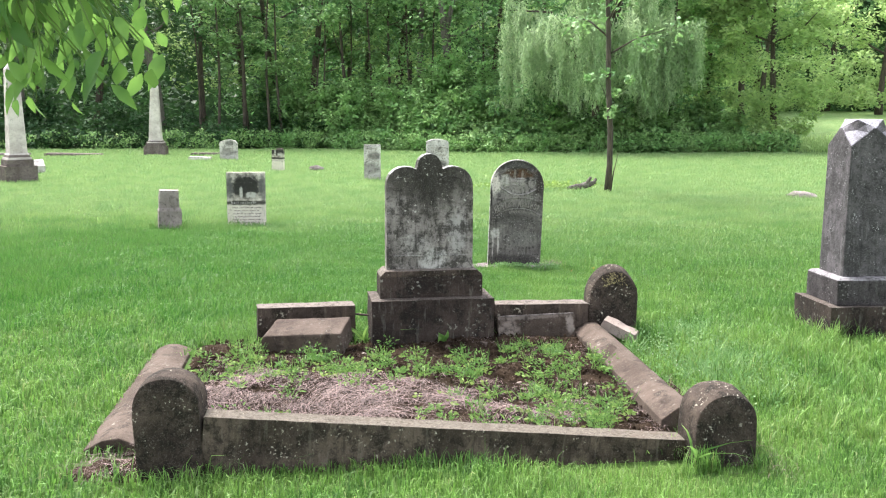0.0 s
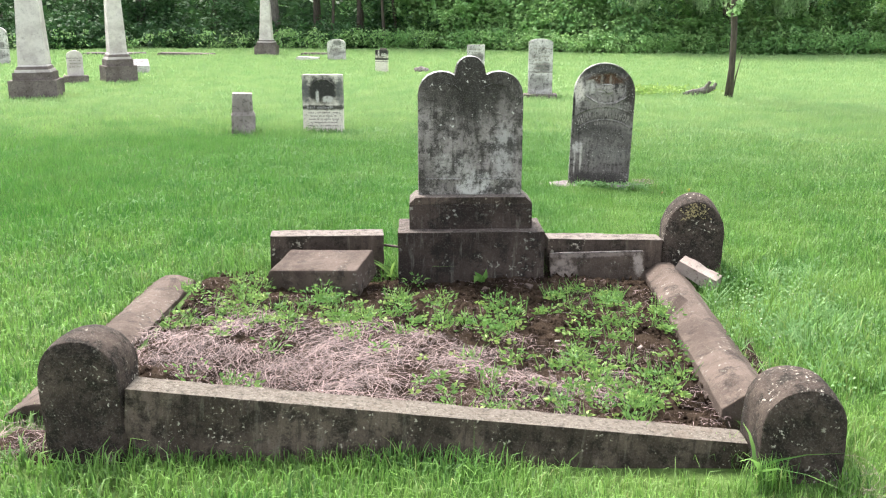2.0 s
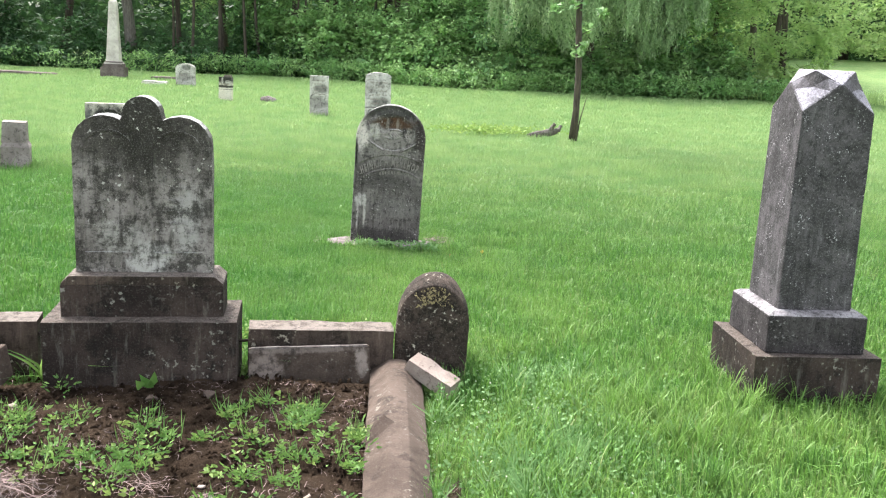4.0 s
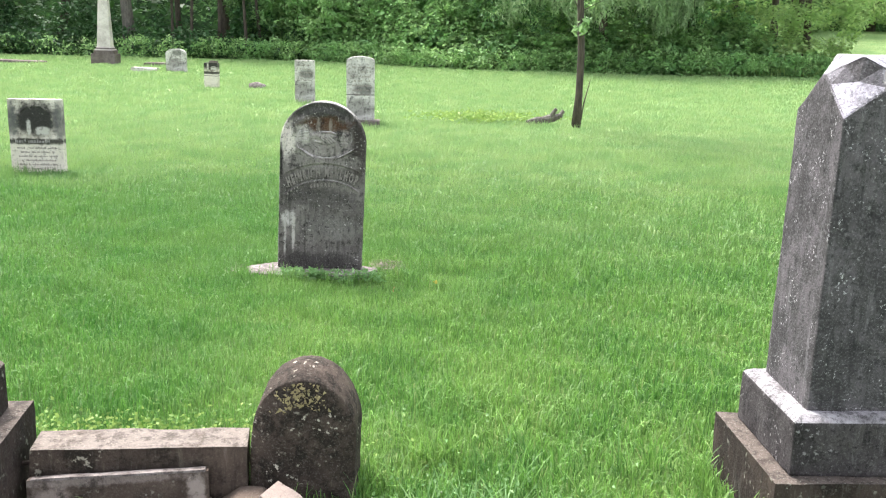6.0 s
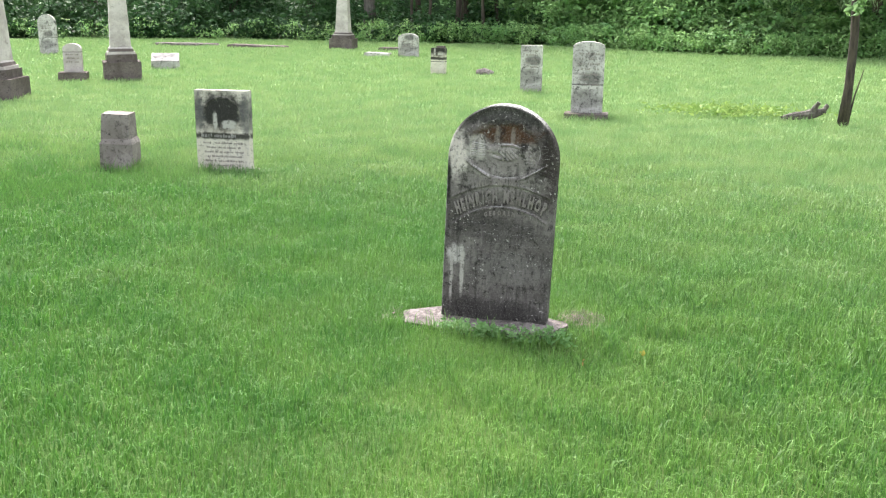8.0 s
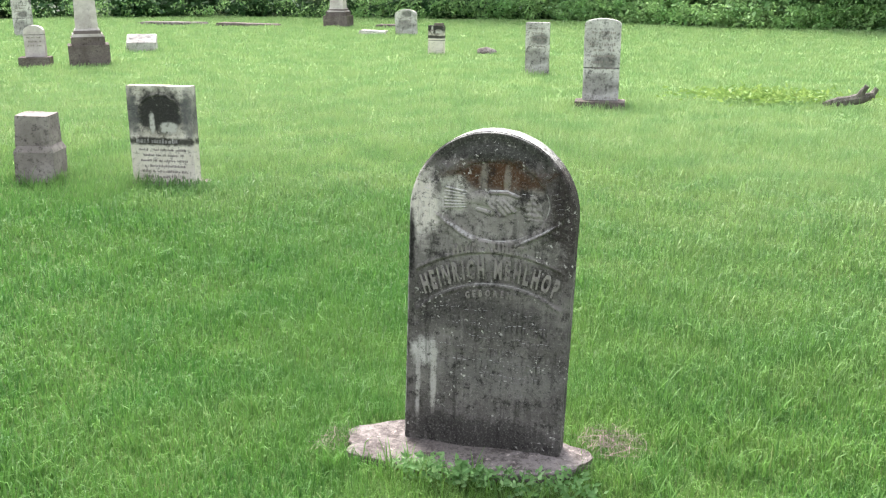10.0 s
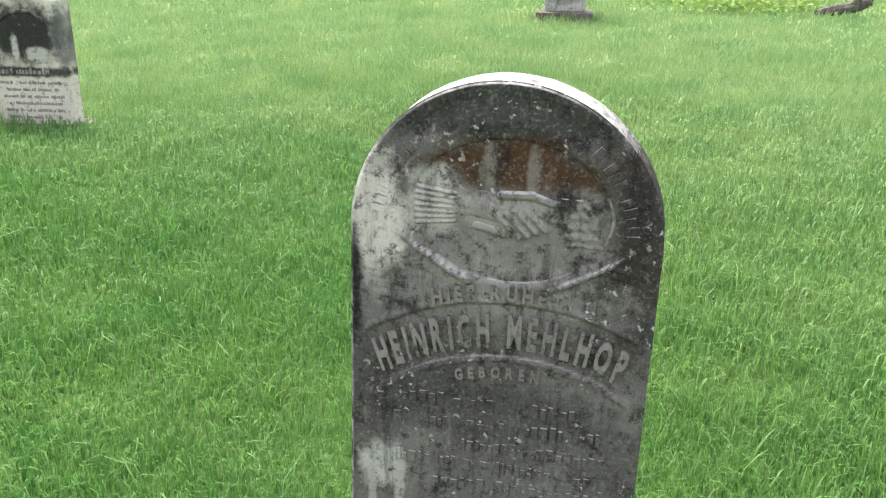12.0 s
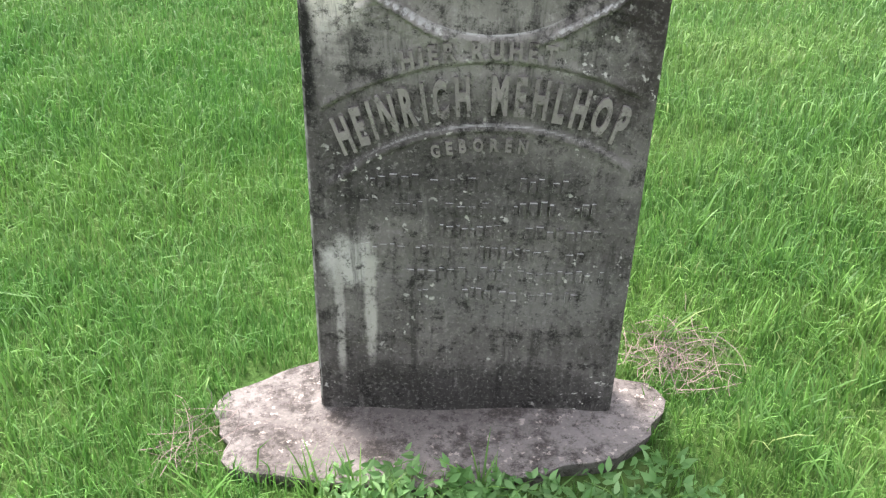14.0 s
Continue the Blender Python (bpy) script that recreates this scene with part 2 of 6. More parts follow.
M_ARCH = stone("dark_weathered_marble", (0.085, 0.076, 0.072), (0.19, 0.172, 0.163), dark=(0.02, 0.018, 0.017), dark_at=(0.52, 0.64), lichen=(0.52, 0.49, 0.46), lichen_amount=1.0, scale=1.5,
               stains=[("dark", (0.0, 1.1, 0.27, 0.06), (0.05, 0.05, 0.045), 0.85), ("pale", (-0.02, 0.86, 0.24, 0.1), (0.3, 0.275, 0.255), 0.6), ("dark", (0.255, 0.87, 0.06, 0.22), (0.035, 0.028, 0.025), 0.85), ("rust", (0.012, 1.005, 0.165, 0.05), (0.075, 0.036, 0.017), 0.95), ("streak", (-0.03, 1.0, 0.016, 0.05), (0.25, 0.23, 0.2), 0.7), ("streak", (0.05, 0.99, 0.012, 0.045), (0.25, 0.22, 0.19), 0.7),
                       ("pale", (-0.245, 0.89, 0.06, 0.13), (0.66, 0.6, 0.55), 1.0), ("pale", (-0.13, 0.925, 0.055, 0.06), (0.5, 0.47, 0.43), 0.9), ("pale", (0.03, 0.91, 0.12, 0.035), (0.36, 0.33, 0.31), 0.7), ("pale", (0.14, 0.91, 0.04, 0.05), (0.34, 0.31, 0.29), 0.6), ("pale", (-0.02, 0.755, 0.26, 0.06), (0.3, 0.275, 0.26), 0.65), ("dark", (-0.283, 0.75, 0.02, 0.13), (0.015, 0.014, 0.014), 0.95),
                       ("dark", (0.0, 0.5, 0.27, 0.07), (0.055, 0.05, 0.049), 0.6), ("pale", (0.06, 0.3, 0.22, 0.08), (0.2, 0.185, 0.178), 0.55), ("pale", (-0.22, 0.35, 0.045, 0.05), (0.5, 0.47, 0.45), 0.97), ("drip", (-0.24, 0.22, 0.009, 0.15), (0.4, 0.37, 0.35), 0.9), ("drip", (-0.183, 0.25, 0.011, 0.12), (0.44, 0.41, 0.38), 0.9), ("foot", (0.0, 0.04, 0.4, 0.08), (0.035, 0.032, 0.03), 0.75)], washed_lit=(0.5, 0.49, 0.47), side=(0.5, 0.49, 0.46))
M_BLOTCH = stone("black_blotched_marble", (0.58, 0.53, 0.45), (0.7, 0.65, 0.57), dark=(0.03, 0.028, 0.025), dark_at=(0.57, 0.68), lichen_amount=0.3,
                 stains=[("dark", (0, 0.62, 0.3, 0.2), (0.015, 0.015, 0.015), 0.97), ("pale", (-0.07, 0.52, 0.025, 0.08), (0.5, 0.48, 0.44), 0.9), ("pale", (0.08, 0.49, 0.08, 0.045), (0.5, 0.48, 0.44), 0.9), ("dark", (-0.26, 0.6, 0.08, 0.2), (0.1, 0.1, 0.1), 0.8), ("dark", (0.26, 0.6, 0.08, 0.2), (0.12, 0.12, 0.12), 0.7), ("dark", (0, 0.38, 0.4, 0.035), (0.03, 0.028, 0.025), 0.95)])
M_WHITE = stone("white_weathered_marble", (0.36, 0.34, 0.325), (0.58, 0.555, 0.535), dark=(0.06, 0.056, 0.054), dark_at=(0.5, 0.62), lichen_amount=0.2, stains=[("dark", (0.06, 0.62, 0.16, 0.09), (0.1, 0.095, 0.095), 0.75), ("pale", (0, 0.49, 0.3, 0.03), (0.6, 0.57, 0.55), 0.8), ("dark", (0, 0.3, 0.25, 0.14), (0.16, 0.15, 0.148), 0.6)])
M_OBELISK = stone("pinkish_grey_obelisk_marble", (0.4, 0.35, 0.34), (0.58, 0.53, 0.51), dark=(0.14, 0.12, 0.12), dark_at=(0.55, 0.74), lichen_amount=0.2, fine=0.4)
M_PILLAR = stone("pinkish_grey_pillar_marble", (0.2, 0.17, 0.16), (0.32, 0.28, 0.265), dark=(0.05, 0.043, 0.04), dark_at=(0.52, 0.68), lichen_amount=0.3)
M_BASE = stone("grey_brown_base_stone", (0.1, 0.08, 0.075), (0.165, 0.135, 0.128), dark_at=(0.58, 0.75), lichen_amount=0.3)
# lavender top tone carries the tint of the sky's light
M_GREY = stone("speckled_grey_marble", (0.05, 0.046, 0.048), (0.108, 0.098, 0.104), dark=(0.025, 0.025, 0.025), dark_at=(0.5, 0.68), lichen=(0.44, 0.43, 0.44), lichen_amount=0.95, scale=2.3, washed_lit=(0.42, 0.4, 0.46))
M_PAD = stone("pinkish_concrete", (0.135, 0.117, 0.112), (0.24, 0.212, 0.204), dark=(0.05, 0.042, 0.039), dark_at=(0.46, 0.62), lichen=(0.5, 0.42, 0.38), lichen_amount=0.7, scale=1.6)
M_BROKEN = stone("fresh_broken_stone", (0.25, 0.2, 0.175), (0.37, 0.315, 0.285), dark=(0.12, 0.09, 0.075), dark_at=(0.6, 0.75), lichen_amount=0.2)
M_LETTER = stone("raised_lettering", (0.17, 0.152, 0.143), (0.28, 0.252, 0.236), dark_at=(0.72, 0.86), lichen_amount=0.3)
M_IRON = plain("rusted_iron", (0.05, 0.035, 0.03), 0.7, 0.6)
M_MOSS = plain("dry_moss", (0.3, 0.25, 0.13), 1.0)
M_BARK_GREY = bark("grey_bark", (0.07, 0.062, 0.052), (0.16, 0.145, 0.125))
M_BARK_DARK = bark("dark_bark", (0.03, 0.024, 0.018), (0.085, 0.068, 0.05))
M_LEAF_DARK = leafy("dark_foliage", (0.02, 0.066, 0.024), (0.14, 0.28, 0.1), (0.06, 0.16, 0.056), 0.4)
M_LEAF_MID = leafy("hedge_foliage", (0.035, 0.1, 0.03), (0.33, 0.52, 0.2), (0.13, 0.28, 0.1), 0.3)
# left part of the wood: its shade is put into this darker green
M_LEAF_SHADE = leafy("shade_darkened_foliage", (0.013, 0.045, 0.017), (0.08, 0.17, 0.056), (0.035, 0.1, 0.034), 0.25)
# brightened green: the light on the shrubs is part of the colour
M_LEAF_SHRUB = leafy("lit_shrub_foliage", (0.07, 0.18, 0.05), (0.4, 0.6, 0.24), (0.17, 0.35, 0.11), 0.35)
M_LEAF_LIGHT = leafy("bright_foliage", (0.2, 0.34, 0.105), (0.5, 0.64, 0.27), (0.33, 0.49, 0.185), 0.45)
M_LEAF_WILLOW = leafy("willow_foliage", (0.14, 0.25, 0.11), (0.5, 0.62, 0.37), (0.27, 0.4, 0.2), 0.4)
M_LEAF_NEAR = leafy("overhanging_leaves", (0.015, 0.06, 0.016), (0.2, 0.36, 0.08), (0.05, 0.14, 0.032), 0.4, 6)
M_WEED = leafy("weed_leaves", (0.03, 0.1, 0.022), (0.24, 0.4, 0.1), (0.08, 0.2, 0.045), 0.35, 4)
M_WEED_PALE = leafy("seedling_leaves", (0.07, 0.16, 0.03), (0.38, 0.5, 0.15), (0.17, 0.3, 0.07), 0.35, 5)
M_CLOVER = plain("clover_flowers", (0.55, 0.57, 0.48), 0.9)
M_CLOVER_LEAF = leafy("clover_leaves", (0.08, 0.2, 0.055), (0.29, 0.44, 0.2), (0.14, 0.29, 0.09), 0.3, 5)
M_STEM = plain("green_stems", (0.12, 0.2, 0.05), 0.7)

# ---- shaping helpers ----


def part(name, bm, mat, parent=None, label="", smooth=False):
    me = bpy.data.meshes.new(name)
    bm.normal_update()
    bm.to_mesh(me)
    bm.free()
    me.materials.append(mat)
    if smooth:
        for p in me.polygons:
            p.use_smooth = True
    ob = new(name, me)
    if parent:
        ob.parent = parent
    if label:
        ob["label"] = label
    return ob


def thing(name, at, label, category, group=""):
    """An empty at the foot of a thing; at: x, y, z, then turns about x, y, z in degrees."""
    ob = tagged(new(name), label, category, group)
    ob.empty_display_size = 0.1
    ob.matrix_world = pose(*at)
    return ob


def worn(bm, bevel=0.012, cell=0.05, rough=0.004, seed=0.0):
    """Round the edges of a block and roughen its faces."""
    if bevel:
        bmesh.ops.bevel(bm, geom=[e for e in bm.edges if e.calc_face_angle(0) > 0.35], offset=bevel, segments=2, profile=0.6, affect="EDGES", clamp_overlap=True)
    if cell:
        for _ in range(5):
            long = [e for e in bm.edges if e.calc_length() > cell * 1.6]
            if not long or len(bm.faces) > 9000:
                break
            bmesh.ops.subdivide_edges(bm, edges=long, cuts=1, use_grid_fill=True)
        bmesh.ops.triangulate(bm, faces=[f for f in bm.faces if len(f.verts) > 4])
        bm.normal_update()
        for v in bm.verts:
            p = v.co * 9 + Vector((seed, seed * 1.7, 0))
            v.co += v.normal * (noise.noise(p) * rough + noise.noise(p * 4) * rough * 0.45)
    return bm


def block(sx, sy, sz, at=(0, 0, 0), top=1.0, bm=None):
    """A block that stands on at; top: how far it narrows."""
    bm = bm or bmesh.new()
    v = [bm.verts.new((at[0] + x * sx / 2 * (top if z else 1), at[1] + y * sy / 2 * (top if z else 1), at[2] + z * sz)) for z in (0, 1) for x, y in ((-1, -1), (1, -1), (1, 1), (-1, 1))]
    for f in ((3, 2, 1, 0), (4, 5, 6, 7), (0, 1, 5, 4), (1, 2, 6, 5), (2, 3, 7, 6), (3, 0, 4, 7)):
        bm.faces.new([v[i] for i in f])
    return bm


def slab(profile, y0, y1, bm=None):
    """An outline of (x, z) points, anticlockwise from the front, carried from y0 back to y1."""
    bm = bm or bmesh.new()
    front = [bm.verts.new((x, y0, z)) for x, z in profile]
    back = [bm.verts.new((x, y1, z)) for x, z in profile]
    bm.faces.new(front)
    bm.faces.new(back[::-1])
    n = len(profile)
    for i in range(n):
        j = (i + 1) % n
        bm.faces.new((front[j], front[i], back[i], back[j]))
    bmesh.ops.recalc_face_normals(bm, faces=bm.faces)
    return bm


def arched(width, spring, rise, steps=20, z0=0.0):
    r = width / 2
    return [(-r, z0), (r, z0)] + [(r * math.cos(a), spring + rise * math.sin(a)) for a in (math.pi * i / steps for i in range(steps + 1))]


def tube(points, radii, sides=8, bm=None):
    """A tapered tube along points."""
    bm = bm or bmesh.new()
    rings = []
    for i, p in enumerate(points):
        p = Vector(p)
        d = (Vector(points[min(i + 1, len(points) - 1)]) - Vector(points[max(i - 1, 0)])).normalized()
        u = d.cross(Vector((0.31, 0.95, 0.05))).normalized()
        w = d.cross(u)
        rings.append([bm.verts.new(p + (u * math.cos(a) + w * math.sin(a)) * radii[i]) for a in (2 * math.pi * k / sides for k in range(sides))])
    for a, b in zip(rings, rings[1:]):
        for k in range(sides):
            bm.faces.new((a[k], a[(k + 1) % sides], b[(k + 1) % sides], b[k]))
    bm.faces.new(rings[0][::-1])
    bm.faces.new(rings[-1])
    bmesh.ops.recalc_face_normals(bm, faces=bm.faces)
    return bm


def mesh_of(name, verts, faces, mat, parent=None, smooth=False):
    """A mesh from arrays: verts (n, 3), faces (m, k) with the same k for all."""
    me = bpy.data.meshes.new(name)
    n, k = faces.shape
    me.vertices.add(len(verts))
    me.vertices.foreach_set("co", np.ascontiguousarray(verts, dtype=np.float32).ravel())
    me.loops.add(n * k)
    me.loops.foreach_set("vertex_index", np.ascontiguousarray(faces, dtype=np.int32).ravel())
    me.polygons.add(n)
    me.polygons.foreach_set("loop_start", np.arange(0, n * k, k, dtype=np.int32))
    me.update(calc_edges=True)
    me.materials.append(mat)
    if smooth:
        me.polygons.foreach_set("use_smooth", np.ones(n, dtype=bool))
    ob = new(name, me)
    if parent:
        ob.parent = parent
    return ob


rng = np.random.default_rng(7)


def unit(v):
    return v / np.maximum(np.linalg.norm(v, axis=1, keepdims=True), 1e-9)


def leaves(centres, length, width, droop=0.0, flat=0.4):
    """Pointed, folded leaves about the centres: arrays of verts and quads."""
    n = len(centres)
    d = unit(rng.normal(size=(n, 3)) * (1, 1, flat) + (0, 0, -droop))
    s = unit(np.cross(d, rng.normal(size=(n, 3)) * (0.5, 0.5, 0.2) + (0, 0, 1)))
    up = np.cross(s, d)
    l = (length * rng.uniform(0.6, 1.3, n))[:, None]
    w = (width * rng.uniform(0.6, 1.3, n))[:, None]
    v = np.stack([centres - d * l / 2, centres + s * w / 2 + up * w * 0.22 - d * l * 0.08, centres + d * l / 2, centres - s * w / 2 + up * w * 0.22 - d * l * 0.08], axis=1).reshape(-1, 3)
    return v, np.arange(4 * n).reshape(n, 4)


def clumps(centres, radius, per, squash=0.7):
    """Points in uneven clumps about the centres, denser towards their skins."""
    n = len(centres)
    d = unit(rng.normal(size=(n * per, 3)))
    r = np.repeat(np.asarray(radius) * rng.uniform(0.7, 1.3, n), per) * rng.uniform(0.15, 1.0, n * per) ** 0.5
    return np.repeat(centres, per, axis=0) + d * r[:, None] * (1, 1, squash)

# ---- ground ----


def smooth_step(a, b, v):
    t = np.clip((v - a) / (b - a), 0, 1)
    return t * t * (3 - 2 * t)


LIFT = 0.03  # the plot lies a little higher than the lawn beyond it


def height(x, y):
    """The lawn's height: nearly level, with a grassy bank far off."""
    x, y = np.asarray(x, float), np.asarray(y, float)
    swell = 0.012 * np.sin(x * 0.9 + 1.3) * np.cos(y * 0.7) + 0.008 * np.sin(x * 2.3 + y * 1.9)
    bank = 1.7 * smooth_step(41, 66, y) * smooth_step(11, 21, x)
    return swell + bank + LIFT * (1 - smooth_step(8.0, 10.4, y))


def spaced(lo, near_lo, near_hi, hi, near, far):
    mid = np.linspace(near_lo, near_hi, near)
    k = np.linspace(0, 1, far + 1)[1:] ** 2.2
    return np.concatenate([(near_lo - (near_lo - lo) * k)[::-1], mid, near_hi + (hi - near_hi) * k])


def build_ground():
    xs, ys = spaced(-700, -26, 26, 700, 150, 22), spaced(-700, -4, 70, 900, 210, 22)
    gx, gy = np.meshgrid(xs, ys)
    v = np.stack([gx, gy, height(gx, gy)], axis=-1).reshape(-1, 3)
    i = np.arange(len(ys) - 1)[:, None] * len(xs) + np.arange(len(xs) - 1)[None, :]
    f = np.stack([i, i + 1, i + 1 + len(xs), i + len(xs)], axis=-1).reshape(-1, 4)
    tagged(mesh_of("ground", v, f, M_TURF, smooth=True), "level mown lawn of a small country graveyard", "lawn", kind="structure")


build_ground()

# the bed of the kerbed plot: its corners, anticlockwise from front left
BED = [(-1.5, 4.44), (1.3, 4.76), (1.12, 7.25), (-1.78, 6.85)]


def in_bed(x, y, grow=0.0):
    inside = np.ones(np.shape(x), bool)
    for (ax, ay), (bx, by) in zip(BED, BED[1:] + BED[:1]):
        d = ((bx - ax) * (y - ay) - (by - ay) * (x - ax)) / math.hypot(bx - ax, by - ay)
        inside &= d > -grow
    return inside


def bed_height(x, y):
    return 0.08 + 0.02 * np.sin(x * 3.1 + y) * np.cos(y * 2.7) + 0.008 * np.sin(x * 11) * np.sin(y * 13)


def build_bed():
    u, w = np.meshgrid(np.linspace(0, 1, 90), np.linspace(0, 1, 90))
    c = np.array(BED)
    p = ((1 - u) * (1 - w))[..., None] * c[0] + (u * (1 - w))[..., None] * c[1] + (u * w)[..., None] * c[2] + ((1 - u) * w)[..., None] * c[3]
    edge = np.minimum.reduce([u, 1 - u, w, 1 - w])
    z = bed_height(p[..., 0], p[..., 1]) + rng.normal(0, 0.008, u.shape) - 0.09 * (1 - smooth_step(0, 0.06, edge))
    v = np.concatenate([p, z[..., None]], axis=-1).reshape(-1, 3)
    i = np.arange(89)[:, None] * 90 + np.arange(89)[None, :]
    f = np.stack([i, i + 1, i + 91, i + 90], axis=-1).reshape(-1, 4)
    tagged(mesh_of("soil_bed", v, f, M_SOIL, smooth=True), "dark bare soil filling the kerbed grave plot", "soil", kind="structure")


build_bed()

# ---- the kerbed plot ----


def main_headstone():
    t = thing("headstone", (-0.08, 7.07, 0.072, 0, 0, 10), "black-stained marble double headstone on a stepped brown base", "gravestone")
    part("plinth", worn(block(0.87, 0.4, 0.33, (0, 0.022, -0.02)), 0.014, 0.05, 0.006, 1), M_PLINTH, t, "dark brown sandstone plinth")
    base = block(0.735, 0.25, 0.15, (0, 0.045, 0.31))
    worn(base, 0.006, 0.05, 0.003, 2)
    part("base", base, M_PLINTH, t, "dark brown sandstone base")
    cap = slab([(-0.3675, 0.46), (0.3675, 0.46), (0.3675, 0.47), (0.33, 0.505), (-0.33, 0.505), (-0.3675, 0.47)], -0.08, 0.17)
    part("base_cap", worn(cap, 0.005, 0.05, 0.003, 3), M_BROWN, t, "sloping weathered top of the base")
    r = 0.312
    outline = [(-r, 0), (r, 0), (r, 0.56)]
    outline += [(0.17 + 0.142 * math.cos(a), 0.6 + 0.135 * math.sin(a)) for a in (math.pi / 10 * i for i in range(0, 7))]
    outline += [(0.095, 0.715)]
    outline += [(0.088 * math.cos(a), 0.735 + 0.088 * math.sin(a)) for a in (math.pi * (i / 12) for i in range(0, 13))]
    outline += [(-0.095, 0.715)]
    outline += [(-0.17 + 0.142 * math.cos(a), 0.6 + 0.135 * math.sin(a)) for a in (math.pi / 10 * i for i in range(4, 11))]
    outline += [(-r, 0.56)]
    bm = slab(outline, 0, 0.115)
    bmesh.ops.triangulate(bm, faces=[f for f in bm.faces if len(f.verts) > 4])
    tab = part("tablet", worn(bm, 0.008, 0.05, 0.003, 4), M_TABLET, t, "marble tablet with two rounded shoulders and a knob, black lichen stains")
    tab.location = (0, 0, 0.505)
    for s in (-1, 1):
        panel = [(s * 0.155 + 0.118 * math.cos(a), 0.57 + 0.1 * math.sin(a)) for a in (math.pi * i / 12 for i in range(13))] + [(s * 0.155 - 0.118, 0.09), (s * 0.155 + 0.118, 0.09)]
        ring = bmesh.new()
        n = len(panel)
        cx, cz = s * 0.155, 0.36
        vs = []
        for k, y in ((1.0, 0.004), (1.0, -0.005), (0.94, -0.005), (0.93, 0.004)):
            vs.append([ring.verts.new((cx + (x - cx) * k, y, cz + (z - cz) * (1 - (1 - k) * 0.5))) for x, z in panel])
        for a, b in zip(vs, vs[1:]):
            for i in range(n):
                ring.faces.new((a[i], a[(i + 1) % n], b[(i + 1) % n], b[i]))
        bmesh.ops.recalc_face_normals(ring, faces=ring.faces)
        o = part("panel_border", ring, M_TABLET, tab)
    bars(tab, [(0.155 * s, 0.5 - 0.052 * i, 0.17 - 0.03 * (i % 3)) for s in (-1, 1) for i in range(7)], 0.016, M_TABLET, 11)


def bars(parent, lines, tall, mat, seed, y=0.0, proud=0.003):
    """Lines of writing too worn to read, as rows of small raised bars: (middle x, z, width)."""
    pick = random.Random(seed)
    for cx, z, width in lines:
        bm = bmesh.new()
        x = cx - width / 2
        while x < cx + width / 2:
            w = tall * pick.uniform(0.3, 0.75)
            if pick.random() < 0.78:
                h = tall * pick.uniform(0.55, 1.0)
                block(w * 0.8, 0.006, h, (x + w / 2, y + 0.003 - proud, z - tall / 2), 0.9, bm)
            x += w * 1.12
        if bm.faces:
            part("worn_inscription", bm, mat, parent)["kind"] = "stuff"
        else:
            bm.free()


main_headstone()


def kerb(at, length, deep, tall, label, ridge=0.0, end=0.0, mat=None, seed=0.0, bevel=0.014):
    """A kerb along its own x; ridge: how far the top rises to a ridge; end: a rounded left end."""
    mat = mat or M_BROWN
    h = length / 2
    if ridge:
        bm = bmesh.new()
        prof = [(-deep / 2, 0), (-deep / 2, tall), (-deep * 0.16, tall + ridge * 0.95), (0, tall + ridge), (deep * 0.16, tall + ridge * 0.95), (deep / 2, tall), (deep / 2, 0)]
        a = [bm.verts.new((-h, y, z)) for y, z in prof]
        b = [bm.verts.new((h, y, z)) for y, z in prof]
        bm.faces.new(a)
        bm.faces.new(b[::-1])
        for i in range(len(prof)):
            j = (i + 1) % len(prof)
            bm.faces.new((a[j], a[i], b[i], b[j]))
        bmesh.ops.recalc_face_normals(bm, faces=bm.faces)
    elif end:
        prof = [(-h, 0), (h, 0), (h, tall)] + [(-h + end - end * math.sin(k), tall - tall * 0.75 * (1 - math.cos(k))) for k in (math.pi / 2 * i / 7 for i in range(8))]
        bm = slab(prof, -deep / 2, deep / 2)
    else:
        bm = block(length, deep, tall)
    ob = tagged(part("kerb_stone", worn(bm, bevel, 0.055, 0.006, seed), mat), label, "kerb stone", "kerbs round the plot")
    ob.matrix_world = pose(*at)
    return ob


